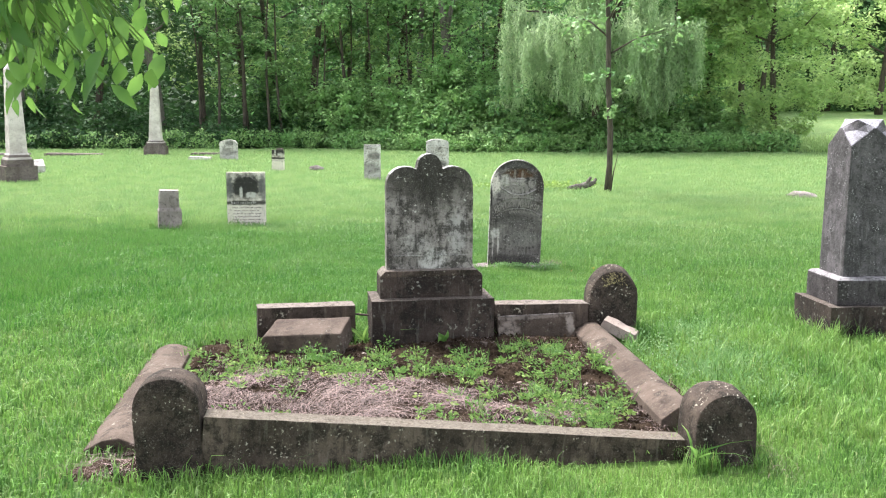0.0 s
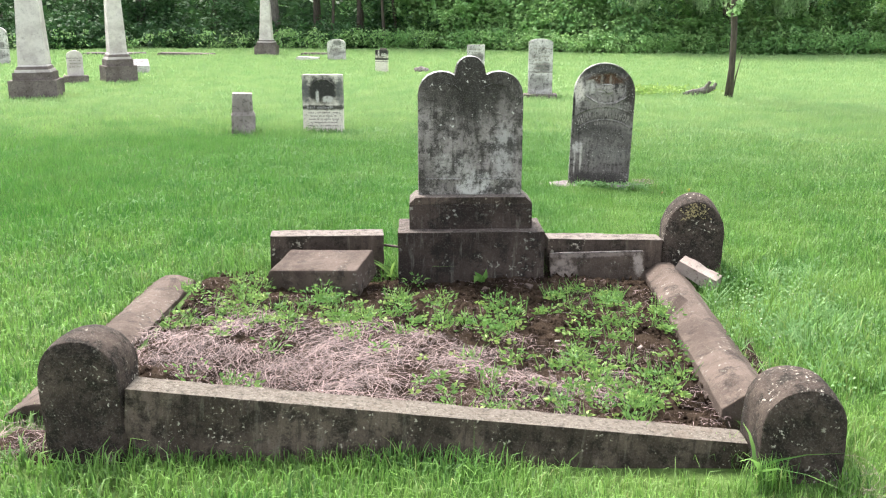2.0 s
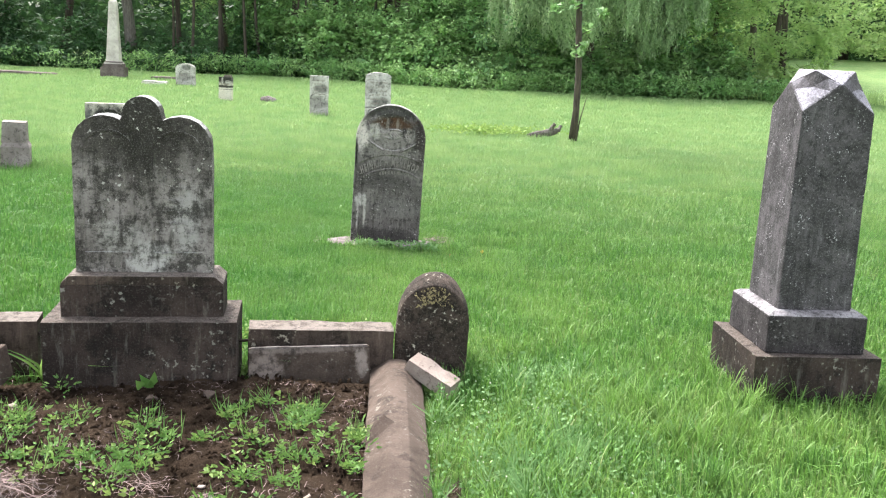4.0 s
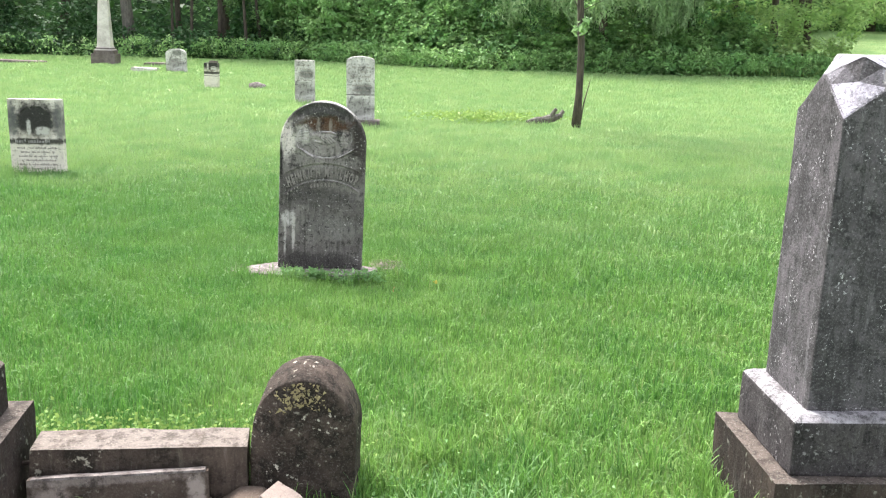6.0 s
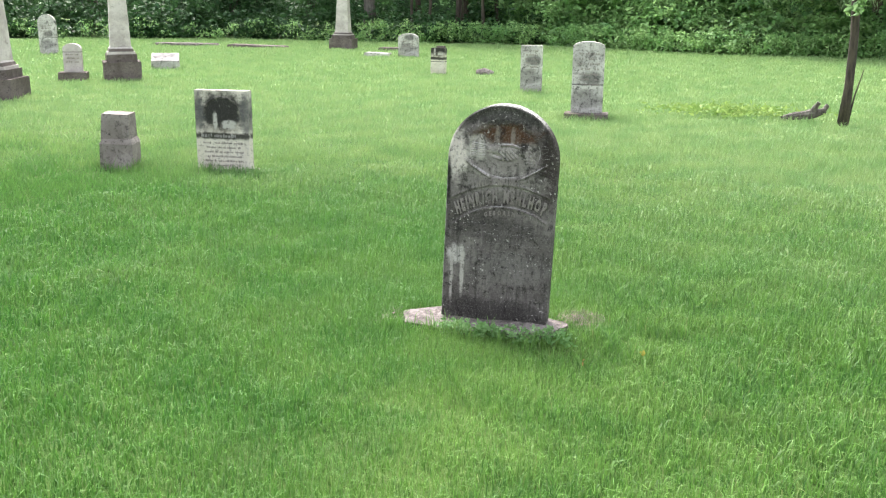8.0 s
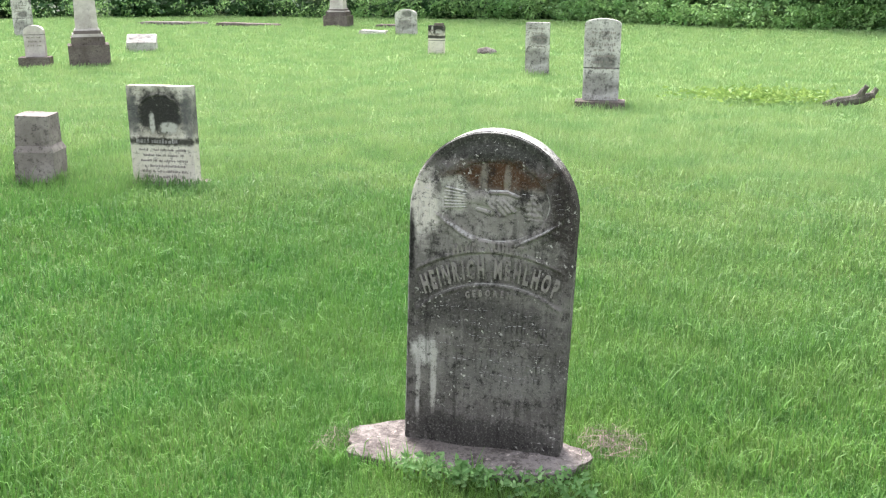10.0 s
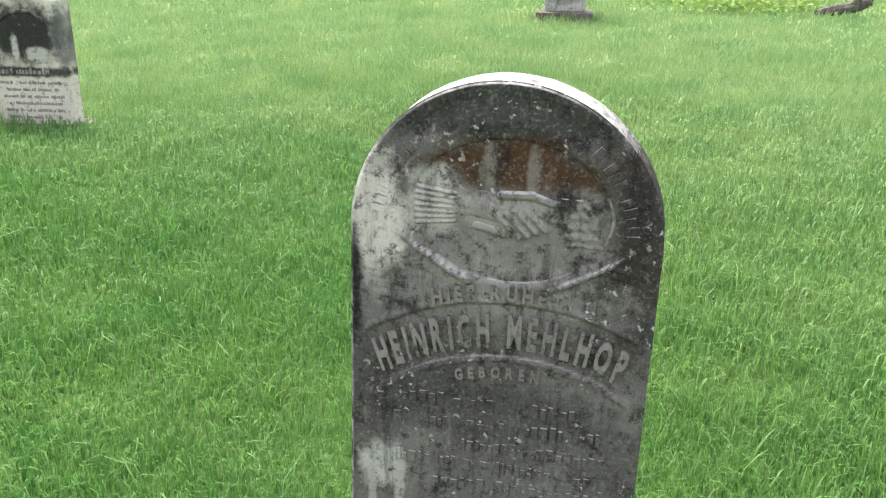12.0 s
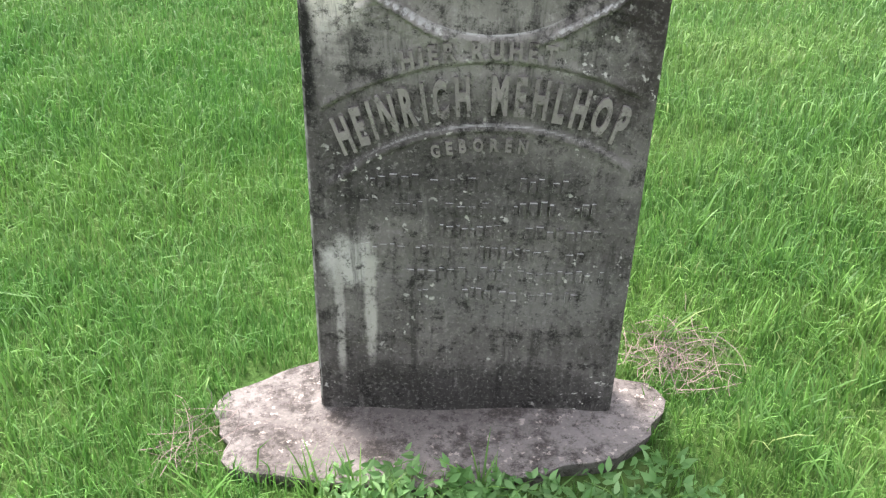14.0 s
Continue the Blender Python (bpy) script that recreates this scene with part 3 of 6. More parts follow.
def corner_post(at, width, tall, deep, label, seed, moss=False, rise=None, edge=0.022, swell=0.12, fall=0.03):
    r = width / 2
    rise = rise or r * 0.95
    bm = slab(arched(width, tall - rise, rise, 16), -deep / 2, deep / 2)
    bmesh.ops.triangulate(bm, faces=[f for f in bm.faces if len(f.verts) > 4])
    worn(bm, edge, 0.05, 0.006, seed)
    for v in bm.verts:  # the crown falls away to front and back
        k = max(v.co.z - (tall - 1.25 * r), 0) / (1.25 * r)
        v.co.z -= fall * tall * k * (v.co.y * 2 / deep) ** 2
    spring = tall - rise
    for v in bm.verts:  # the faces round off towards the arch
        rho = abs(v.co.x) / r if v.co.z < spring else math.hypot(v.co.x / r, (v.co.z - spring) / rise)
        v.co.y *= 1 - swell * min(rho, 1.0) ** 4
    surface = BVHTree.FromBMesh(bm)
    ob = tagged(part("corner_post", bm, M_POST, smooth=True), label, "corner post", "round-topped posts of the plot")
    ob.matrix_world = pose(*at)
    if moss:
        pick = random.Random(5)
        bm = bmesh.new()
        for _ in range(170):
            a, q = pick.gauss(math.pi / 2 + 0.1, 0.3), pick.uniform(0.66, 0.98)
            z = spring + rise * q * math.sin(a)
            p = surface.ray_cast(Vector((r * q * math.cos(a), -1.0, z - 0.04)), Vector((0, 1, 0)))[0]
            if p is None:
                continue
            s = pick.uniform(0.004, 0.011)
            v = [bm.verts.new(p + Vector((pick.uniform(-s, s), pick.uniform(-0.006, 0.002), pick.uniform(-s, s)))) for _ in range(4)]
            for f in ((0, 1, 2), (0, 2, 3), (0, 1, 3), (1, 2, 3)):
                bm.faces.new([v[i] for i in f])
        part("moss", bm, M_MOSS, ob, "dry yellowish moss")["kind"] = "stuff"
    return ob


# front, with its posts
kerb((0.065, 4.648, -0.095, 0, 4.9, 7.2), 2.29, 0.125, 0.31, "long brown sandstone kerb sunk at one end in grass", mat=M_FRONT, seed=11)
corner_post((-1.195, 4.505, -0.06, 0, -1, 4), 0.3, 0.578, 0.22, "lichen-spotted round-topped sandstone post beside the fallen kerb", 12)
corner_post((1.385, 4.77, -0.06, 0, 2, 8), 0.3, 0.455, 0.28, "squat round-topped sandstone post with pale lichen", 13, False, 0.17, 0.03, 0.16, 0.06)
# back
kerb((-0.99, 7.095, -0.01, 0, 1.0, 14.8), 0.7, 0.17, 0.315, "low brown sandstone kerb behind a toppled block", seed=14)
kerb((0.722, 7.287, -0.012, 0, 1.4, 11.5), 0.71, 0.16, 0.305, "low brown sandstone kerb beside the tall post", seed=15)
corner_post((1.262, 7.42, -0.06, 0, 2, 3), 0.36, 0.622, 0.27, "tall round-topped sandstone post with dry moss", 16, True, 0.25, 0.03, 0.2, 0.06)
# toppled pieces
kerb((-0.915, 6.715, 0.075, 10, -4, -7), 0.58, 0.31, 0.165, "toppled sandstone block with a rounded end on soil", end=0.06, mat=M_KERB, seed=17)
flag = tagged(part("leaning_slab", worn(block(0.58, 0.045, 0.2), 0.006, 0.05, 0.004, 18), M_SLAB), "thin broken slab leaning against the back kerb", "stone slab")
flag.matrix_world = pose(0.7, 7.125, 0.025, -10, -0.6, 12)
# a pale strip along the slab's upper edge
part("pale_edge", worn(block(0.56, 0.04, 0.008, (0, -0.004, 0.197)), 0.003, 0.02, 0.003, 4), M_PAD, flag, "pale upper edge")
# sides
kerb((1.2, 6.15, 0.0, 3, 1, 95.0), 2.24, 0.255, 0.1, "ridge-topped sandstone side kerb with a chipped edge", ridge=0.07, mat=M_KERB, seed=19, bevel=0.009)
kerb((-1.71, 5.72, -0.01, -4, 0.5, 98.4), 2.06, 0.27, 0.07, "low ridged sandstone kerb fallen outwards into grass", ridge=0.045, mat=M_KERB, seed=20, bevel=0.009)


def fragment(at, size, mat, label, seed):
    bm = bmesh.new()
    pick = random.Random(seed)
    for i in range(18):
        u = [pick.uniform(-1, 1) for _ in range(3)]
        k = max(abs(c) for c in u) ** 0.7
        bm.verts.new((u[0] / k * size[0] / 2, u[1] / k * size[1] / 2, (u[2] / k + 1) * size[2] / 2))
    bmesh.ops.convex_hull(bm, input=bm.verts)
    bmesh.ops.delete(bm, geom=[v for v in bm.verts if not v.link_faces], context="VERTS")
    worn(bm, min(size) * 0.06, 0.025, min(size) * 0.07, seed)
    ob = tagged(part("stone_fragment", bm, mat), label, "broken stone", "fragments of the kerb")
    ob.matrix_world = pose(*at)
    return ob


bm = block(0.27, 0.1, 0.075, top=0.92)
chunk = tagged(part("stone_fragment", worn(bm, 0.01, 0.025, 0.009, 21), M_BROKEN), "pale broken length of kerb beside the post", "broken stone", "fragments of the kerb")
chunk.matrix_world = pose(1.285, 7.11, 0.095, 10, 22, -24)
fragment((1.12, 6.36, 0.115, 12, -28, 62), (0.17, 0.1, 0.04), M_KERB, "dark chip broken from the side kerb", 22)
for i, (x, y, s, mat) in enumerate([(-0.52, 6.6, 0.045, M_BROKEN), (0.05, 6.72, 0.06, M_KERB), (0.3, 6.76, 0.08, M_KERB), (0.72, 6.3, 0.04, M_BROKEN), (0.5, 5.95, 0.035, M_BROKEN), (-0.3, 6.62, 0.035, M_BROKEN), (0.9, 5.9, 0.04, M_BROKEN), (0.2, 6.5, 0.03, M_PAD)]):
    fragment((x, y, float(bed_height(x, y)) - 0.008, 5, 8, 40 * i), (s, s * 0.7, s * 0.35), mat, "small pale stone chip lying on soil", 30 + i)


def iron_pin(a, b):
    ob = part("iron_pin", tube([a, b], [0.008, 0.008], 8), M_IRON)
    return tagged(ob, "short rusted iron pin joining two kerb stones", "iron pin", "iron pins between kerbs")


iron_pin((-0.66, 7.14, 0.23), (-0.47, 7.07, 0.23))
iron_pin((0.32, 7.2, 0.22), (0.42, 7.24, 0.22))

# ---- the obelisk beside the plot ----


def near_obelisk():
    t = thing("obelisk", (3.131, 7.524, 0.0, 0, 0.3, 6), "dark speckled grey marble monument with gabled top on two brown steps", "gravestone")
    part("lower_base", worn(block(0.63, 0.6, 0.325, (0, 0, -0.05)), 0.014, 0.06, 0.005, 41), M_PLINTH, t, "dark brown sandstone base")
    bm = block(0.502, 0.496, 0.19, (0, 0, 0.275))
    top = [v for v in bm.verts if v.co.z > 0.4]
    f = next(f for f in bm.faces if all(v in top for v in f.verts))
    up = bmesh.ops.extrude_discrete_faces(bm, faces=[f])["faces"][0]
    for v in up.verts:
        v.co = Vector((v.co.x * 0.88, v.co.y * 0.88, v.co.z + 0.018))
    part("upper_base", worn(bm, 0.01, 0.06, 0.004, 42), M_STEP, t, "dark stone base with pale upper face")
    bm = bmesh.new()
    b, s, z0, z1, zg, zt = 0.187, 0.178, 0.475, 1.446, 1.577, 1.64
    lo = [bm.verts.new((x * b, y * b, z0)) for x, y in ((-1, -1), (1, -1), (1, 1), (-1, 1))]
    hi = [bm.verts.new((x * s, y * s, z1)) for x, y in ((-1, -1), (1, -1), (1, 1), (-1, 1))]
    gab = [bm.verts.new((x * s, y * s, zg)) for x, y in ((0, -1), (1, 0), (0, 1), (-1, 0))]
    mid = [bm.verts.new((x * s * 0.55, y * s * 0.55, zt)) for x, y in ((-1, -1), (1, -1), (1, 1), (-1, 1))]
    bm.faces.new(lo[::-1])
    bm.faces.new(mid)
    for i in range(4):
        j = (i + 1) % 4
        bm.faces.new((lo[i], lo[j], hi[j], gab[i], hi[i]))
        bm.faces.new((gab[i], mid[j], mid[i]))
        bm.faces.new((hi[j], gab[j], mid[j], gab[i]))
    bmesh.ops.recalc_face_normals(bm, faces=bm.faces)
    bmesh.ops.triangulate(bm, faces=[f for f in bm.faces if len(f.verts) > 4])
    sh = part("shaft", worn(bm, 0.008, 0.06, 0.003, 43), M_GREY, t, "speckled grey marble shaft with four gables")
    bars(sh, [(0, 1.36 - 0.055 * i, 0.16 - 0.02 * (i % 3)) for i in range(11)], 0.022, M_GREY, 44, y=-0.1785)
    for o in sh.children:
        o.rotation_euler = (math.radians(-0.53), 0, 0)
        o.location = (0, 0.0, 0)


near_obelisk()

# ---- the arched stone at the end of the walk ----


def letters(text, tall, squeeze=0.62):
    """Meshes of single capitals of the built-in font, with their widths."""
    out = []
    for ch in text:
        cu = bpy.data.curves.new("letter", "FONT")
        cu.body, cu.size, cu.extrude, cu.resolution_u = ch, 1.0, 0.06, 3
        cu.offset = 0.04
        ob = bpy.data.objects.new("letter", cu)
        scene.collection.objects.link(ob)
        bpy.context.view_layer.update()
        me = bpy.data.meshes.new_from_object(ob.evaluated_get(bpy.context.evaluated_depsgraph_get()))
        bpy.data.objects.remove(ob)
        if len(me.vertices):
            co = np.array([v.co[:] for v in me.vertices])
            lo, hi = co.min(0), co.max(0)
            k = tall / (hi[1] - lo[1])
            me.transform(Matrix.Diagonal((k * squeeze, k, 0.05, 1)) @ Matrix.Translation((-(lo[0] + hi[0]) / 2, -lo[1], 0)))
            out.append((me, (hi[0] - lo[0]) * k * squeeze))
        else:
            out.append((None, tall * 0.16))
    return out


def inscription(text, tall, radius, centre_z, parent, mat, gap=0.2, squeeze=0.62, shift=0.0, y=0.0, turn=0.0):
    """A raised word bent along an arc about (shift, centre_z); turn: degrees along it."""
    items = letters(text, tall, squeeze)
    total = sum(w for _, w in items) + gap * tall * (len(items) - 1)
    s = -total / 2
    for me, w in items:
        a = (s + w / 2) / radius + radians(turn)
        if me:
            m = Matrix.Translation((shift + radius * math.sin(a), y, centre_z + radius * math.cos(a))) @ Matrix.Rotation(a * 0.55, 4, "Y") @ Matrix.Rotation(math.pi / 2, 4, "X")
            me.transform(m)
            bm = bmesh.new()
            bm.from_mesh(me)
            bpy.data.meshes.remove(me)
            part("letter", bm, mat, parent)
        s += w + gap * tall


def arc_ridge(cx, cz, rx, rz, a0, a1, wide, proud, bm=None, steps=36):
    """A raised moulding along an arc of an upright face (front at y = 0)."""
    bm = bm or bmesh.new()
    rings = []
    for i in range(steps + 1):
        a = radians(a0 + (a1 - a0) * i / steps)
        n = Vector((math.cos(a) / rx, 0, math.sin(a) / rz)).normalized()
        p = Vector((cx + rx * math.cos(a), 0, cz + rz * math.sin(a)))
        rings.append([bm.verts.new(p + n * wide * k + Vector((0, -proud * h, 0))) for k, h in ((-0.5, -0.3), (-0.25, 0.8), (0, 1), (0.25, 0.8), (0.5, -0.3))])
    for a, b in zip(rings, rings[1:]):
        for k in range(4):
            bm.faces.new((a[k], b[k], b[k + 1], a[k + 1]))
    bmesh.ops.recalc_face_normals(bm, faces=bm.faces)
    return bm


def rod(x, z, a, b, wide, tall):
    """A rounded ridge from a to b on a face: how far it stands out at (x, z)."""
    ax, az, bx, bz = *a, *b
    k = np.clip(((x - ax) * (bx - ax) + (z - az) * (bz - az)) / ((bx - ax) ** 2 + (bz - az) ** 2), 0, 1)
    d = np.hypot(x - ax - k * (bx - ax), z - az - k * (bz - az)) / wide
    return tall * np.sqrt(np.clip(1 - d * d, 0, 1))


def face_mesh(name, x, y, z, parent, label):
    rows, cols = x.shape
    i = np.arange(rows - 1)[:, None] * cols + np.arange(cols - 1)[None, :]
    f = np.stack([i, i + 1, i + 1 + cols, i + cols], axis=-1).reshape(-1, 4)
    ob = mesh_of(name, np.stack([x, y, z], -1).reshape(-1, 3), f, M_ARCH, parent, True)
    ob["label"] = label
    return ob


def carved_face(t, r):
    """The worn face: a hollow round the arch, a sunk oval, leaf sprays and a sunk band for the name."""
    zs = np.concatenate([np.linspace(0.0, 0.865, 230), 0.865 + r * np.sin(np.linspace(0, math.pi / 2, 90))[1:]])
    half = np.where(zs > 0.865, np.sqrt(np.maximum(r * r - (zs - 0.865) ** 2, 1e-5)), r)
    x = np.linspace(-1, 1, 150)[None, :] * half[:, None]
    z = np.repeat(zs[:, None], 150, axis=1)
    edge = np.where(z > 0.865, r - np.hypot(x, z - 0.865), r - np.abs(x))
    y = 0.006 * (1 - smooth_step(0.0, 0.007, edge))
    arch = smooth_step(0.7, 0.86, z)
    y = y + arch * (0.007 * np.exp(-(((edge - 0.036) / 0.016) ** 2)) - 0.003 * np.exp(-(((edge - 0.074) / 0.009) ** 2)))
    oval = np.hypot((x - 0.012) / 0.183, (z - 0.915) / 0.135)
    y += 0.012 * smooth_step(1.04, 0.93, oval)
    y -= 0.0013 * np.exp(-(((oval - 1.07) / 0.04) ** 2)) * smooth_step(0.9, 0.83, z)
    for s in (-1, 1):  # leaf sprays under the oval
        for k in range(9):
            ax, az = 0.02 + s * (0.075 + 0.013 * k), 0.775 + 0.0075 * k
            for up in (-1, 1):
                y -= rod(x, z, (ax, az), (ax + s * 0.036, az + 0.004 + up * (0.012 + 0.001 * k)), 0.0055, 0.004)
    # the name's band between two arcs
    band = np.hypot(x - 0.035, z - 0.228)
    span = smooth_step(0.262, 0.252, np.abs(x))
    y += 0.0055 * smooth_step(0.4, 0.405, band) * smooth_step(0.51, 0.505, band) * span * smooth_step(0.4, 0.5, z)
    for radius in (0.394, 0.516):
        y -= 0.0042 * np.exp(-(((band - radius) / 0.0055) ** 2)) * span * smooth_step(0.42, 0.5, z)
    # weathering: pits and flaked patches
    pits = np.array([noise.noise(Vector((a * 60, b * 60, 3.0))) + 0.6 * noise.noise(Vector((a * 150, b * 150, 7.0))) for a, b in zip(x.ravel(), z.ravel())]).reshape(x.shape)
    flake = np.array([noise.noise(Vector((a * 13, b * 22, 11.0))) for a, b in zip(x.ravel(), z.ravel())]).reshape(x.shape)
    y += 0.0008 * pits + 0.0016 * smooth_step(0.05, 0.2, flake) * smooth_step(0.56, 0.46, z)
    face_mesh("carved_face", x, y, z, t, "worn face with a hollow arch and a sunk oval")


def clasped_relief(t):
    """The relief in the oval: two pleated cuffs and a knotted middle."""
    x, z = np.meshgrid(np.linspace(-0.19, 0.2, 150), np.linspace(0.845, 0.985, 90))
    lean = (z - 0.915) / (1 + 4.5 * np.clip(-0.09 - x, 0, 1))
    cuff = smooth_step(-0.172, -0.163, x) * smooth_step(-0.082, -0.088, x) * smooth_step(0.036, 0.03, np.abs(lean))
    h = cuff * (0.011 + 0.0025 * np.cos(lean / 0.0088 * 2 * math.pi))
    tilt = x + 0.35 * (z - 0.905)
    ruff = smooth_step(0.1, 0.106, tilt) * smooth_step(0.176, 0.168, tilt) * smooth_step(0.05, 0.042, np.abs(z - 0.906))
    h = np.maximum(h, ruff * (0.011 + 0.0016 * np.cos(tilt / 0.024 * 2 * math.pi + 1.2 * np.sin(z * 190)) + 0.0012 * np.sin(z * 330)))
    for a, b, wide, tall in [((-0.09, 0.918), (-0.03, 0.925), 0.026, 0.013), ((-0.04, 0.925), (0.035, 0.915), 0.031, 0.016), ((0.03, 0.93), (0.11, 0.912), 0.024, 0.013),
                             ((-0.005, 0.946), (0.05, 0.95), 0.01, 0.018), ((0.05, 0.95), (0.088, 0.938), 0.009, 0.017), ((-0.048, 0.884), (0.0, 0.873), 0.011, 0.013)]:
        h = np.maximum(h, rod(x, z, a, b, wide, tall))
    for k in range(4):
        h = np.maximum(h, rod(x, z, (-0.012 + 0.017 * k, 0.912 + 0.004 * k), (0.03 + 0.016 * k, 0.87 + 0.006 * k), 0.0085, 0.0205 - 0.001 * k))
    rough = np.array([noise.noise(Vector((a * 90, 1.0, b * 90))) for a, b in zip(x.ravel(), z.ravel())]).reshape(x.shape)
    y = 0.014 - h * 1.05 + 0.0008 * rough * (h > 0.002)
    face_mesh("relief_carving", x, y, z, t, "worn relief with two pleated cuffs")


def arched_stone():
    t = thing("headstone", (0.722, 10.68, 0.03, 0, 2.0, 1.5), "tall round-topped dark marble headstone with raised lettering on a concrete pad", "gravestone")
    r = 0.287
    bm = slab(arched(2 * r, 0.865, r, 28), 0.0055, 0.085)
    bmesh.ops.triangulate(bm, faces=[f for f in bm.faces if len(f.verts) > 4])
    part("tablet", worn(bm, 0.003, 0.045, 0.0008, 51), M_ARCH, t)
    carved_face(t, r)
    clasped_relief(t)
    inscription("HEINRICH MEHLHOP", 0.07, 0.419, 0.228, t, M_LETTER, 0.15, 0.4, 0.035, 0.001, -4.6)
    inscription("HIER RUHET", 0.031, 0.53, 0.215, t, M_LETTER, 0.3, 0.76, 0.035, -0.0035, -4.2)
    inscription("GEBOREN", 0.024, 0.355, 0.228, t, M_LETTER, 0.45, 0.7, 0.035, -0.0018, -5.0)
    pick = random.Random(3)
    bars(t, [(0.0, 0.52, 0.36), (0.1, 0.475, 0.22)], 0.026, M_ARCH, 51, y=0.0, proud=0.004)
    bars(t, [(-0.1, 0.47, 0.2), (0.08, 0.425, 0.28), (0.0, 0.38, 0.4), (0.05, 0.335, 0.36), (0.04, 0.29, 0.3)], 0.026, M_ARCH, 52, y=0.0, proud=0.0025)
    # worn letters round the rim
    bm = bmesh.new()
    for k in range(22):
        a = radians(5 + 42 * (k % 11) / 10 + (133 if k > 10 else 0))
        if pick.random() < 0.85:
            m = Matrix.Translation((0.236 * math.cos(a), 0.0, 0.868 + 0.234 * math.sin(a))) @ Matrix.Rotation(math.pi / 2 - a, 4, "Y")
            c = block(0.013, 0.006, 0.026 * pick.uniform(0.7, 1), (0, 0, -0.013))
            c.transform(m)
            me = bpy.data.meshes.new("tmp")
            c.to_mesh(me)
            c.free()
            bm.from_mesh(me)
            bpy.data.meshes.remove(me)
    part("worn_inscription", bm, M_ARCH, t)["kind"] = "stuff"


arched_stone()


def pad():
    bm = bmesh.new()
    n = 44
    pick = random.Random(9)
    rim = []
    for i in range(n):
        a = 2 * math.pi * i / n
        k = 1 + 0.05 * math.sin(3 * a + 1) + 0.035 * math.sin(7 * a) + pick.uniform(-0.025, 0.025)
        rim.append((0.44 * k * math.copysign(abs(math.cos(a)) ** 0.75, math.cos(a)), 0.175 * k * math.copysign(abs(math.sin(a)) ** 0.8, math.sin(a)) + 0.035 * math.cos(a)))
    top = [bm.verts.new((x, y, 0.05)) for x, y in rim]
    low = [bm.verts.new((x * 0.97, y * 0.97, 0)) for x, y in rim]
    bm.faces.new(top)
    for i in range(n):
        j = (i + 1) % n
        bm.faces.new((top[j], top[i], low[i], low[j]))
    bmesh.ops.recalc_face_normals(bm, faces=bm.faces)
    bmesh.ops.triangulate(bm, faces=[f for f in bm.faces if len(f.verts) > 4])
    ob = tagged(part("concrete_pad", worn(bm, 0.01, 0.04, 0.006, 61), M_PAD), "uneven pinkish concrete pad flush with the grass", "concrete pad")
    ob.matrix_world = pose(0.66, 10.655, -0.012)


pad()

# ---- the stones farther off ----


def blotched_marker():
    t = thing("headstone", (-3.035, 14.46, -0.02, 0, 0, 6), "square white marble headstone, its upper half blackened", "gravestone")
    part("footing", worn(block(0.64, 0.3, 0.05, (0.02, 0.05, -0.01)), 0.008, 0.1, 0.003, 1), M_PAD, t, "flush stone footing")
    tab = part("tablet", worn(block(0.56, 0.1, 0.8, (0, 0.05, 0.03)), 0.008, 0.06, 0.002, 71), M_BLOTCH, t)
    part("arch_panel", arc_ridge(0, 0.56, 0.205, 0.2, 0, 180, 0.03, 0.008), M_BLOTCH, t)
    part("band", worn(block(0.53, 0.02, 0.06, (0, 0.0, 0.36)), 0.004, 0.1, 0.001, 2), M_BLOTCH, t)
    bars(t, [(0, 0.385, 0.44)], 0.04, M_WHITE, 72, y=-0.01, proud=0.004)
    bars(t, [(0, 0.31 - 0.045 * i, 0.42 - 0.05 * (i % 2)) for i in range(6)], 0.022, M_PILLAR, 73, proud=0.002)


def broken_pillar():
    t = thing("headstone", (-4.15, 14.33, -0.03, 0, 2, 20), "short broken grey marble pillar leaning in grass", "gravestone")
    part("foot", worn(block(0.33, 0.33, 0.29, top=0.98), 0.01, 0.06, 0.005, 74), M_PILLAR, t, "lower half of the pillar")
    part("ledge", worn(block(0.33, 0.33, 0.05, (0, 0, 0.285), 0.86), 0.006, 0.06, 0.003, 76), M_PILLAR, t, "sloping ledge between the halves")
    part("shaft", worn(block(0.285, 0.29, 0.255, (-0.012, 0.01, 0.33), 0.93), 0.012, 0.05, 0.008, 75), M_PILLAR, t, "tapered broken upper half")


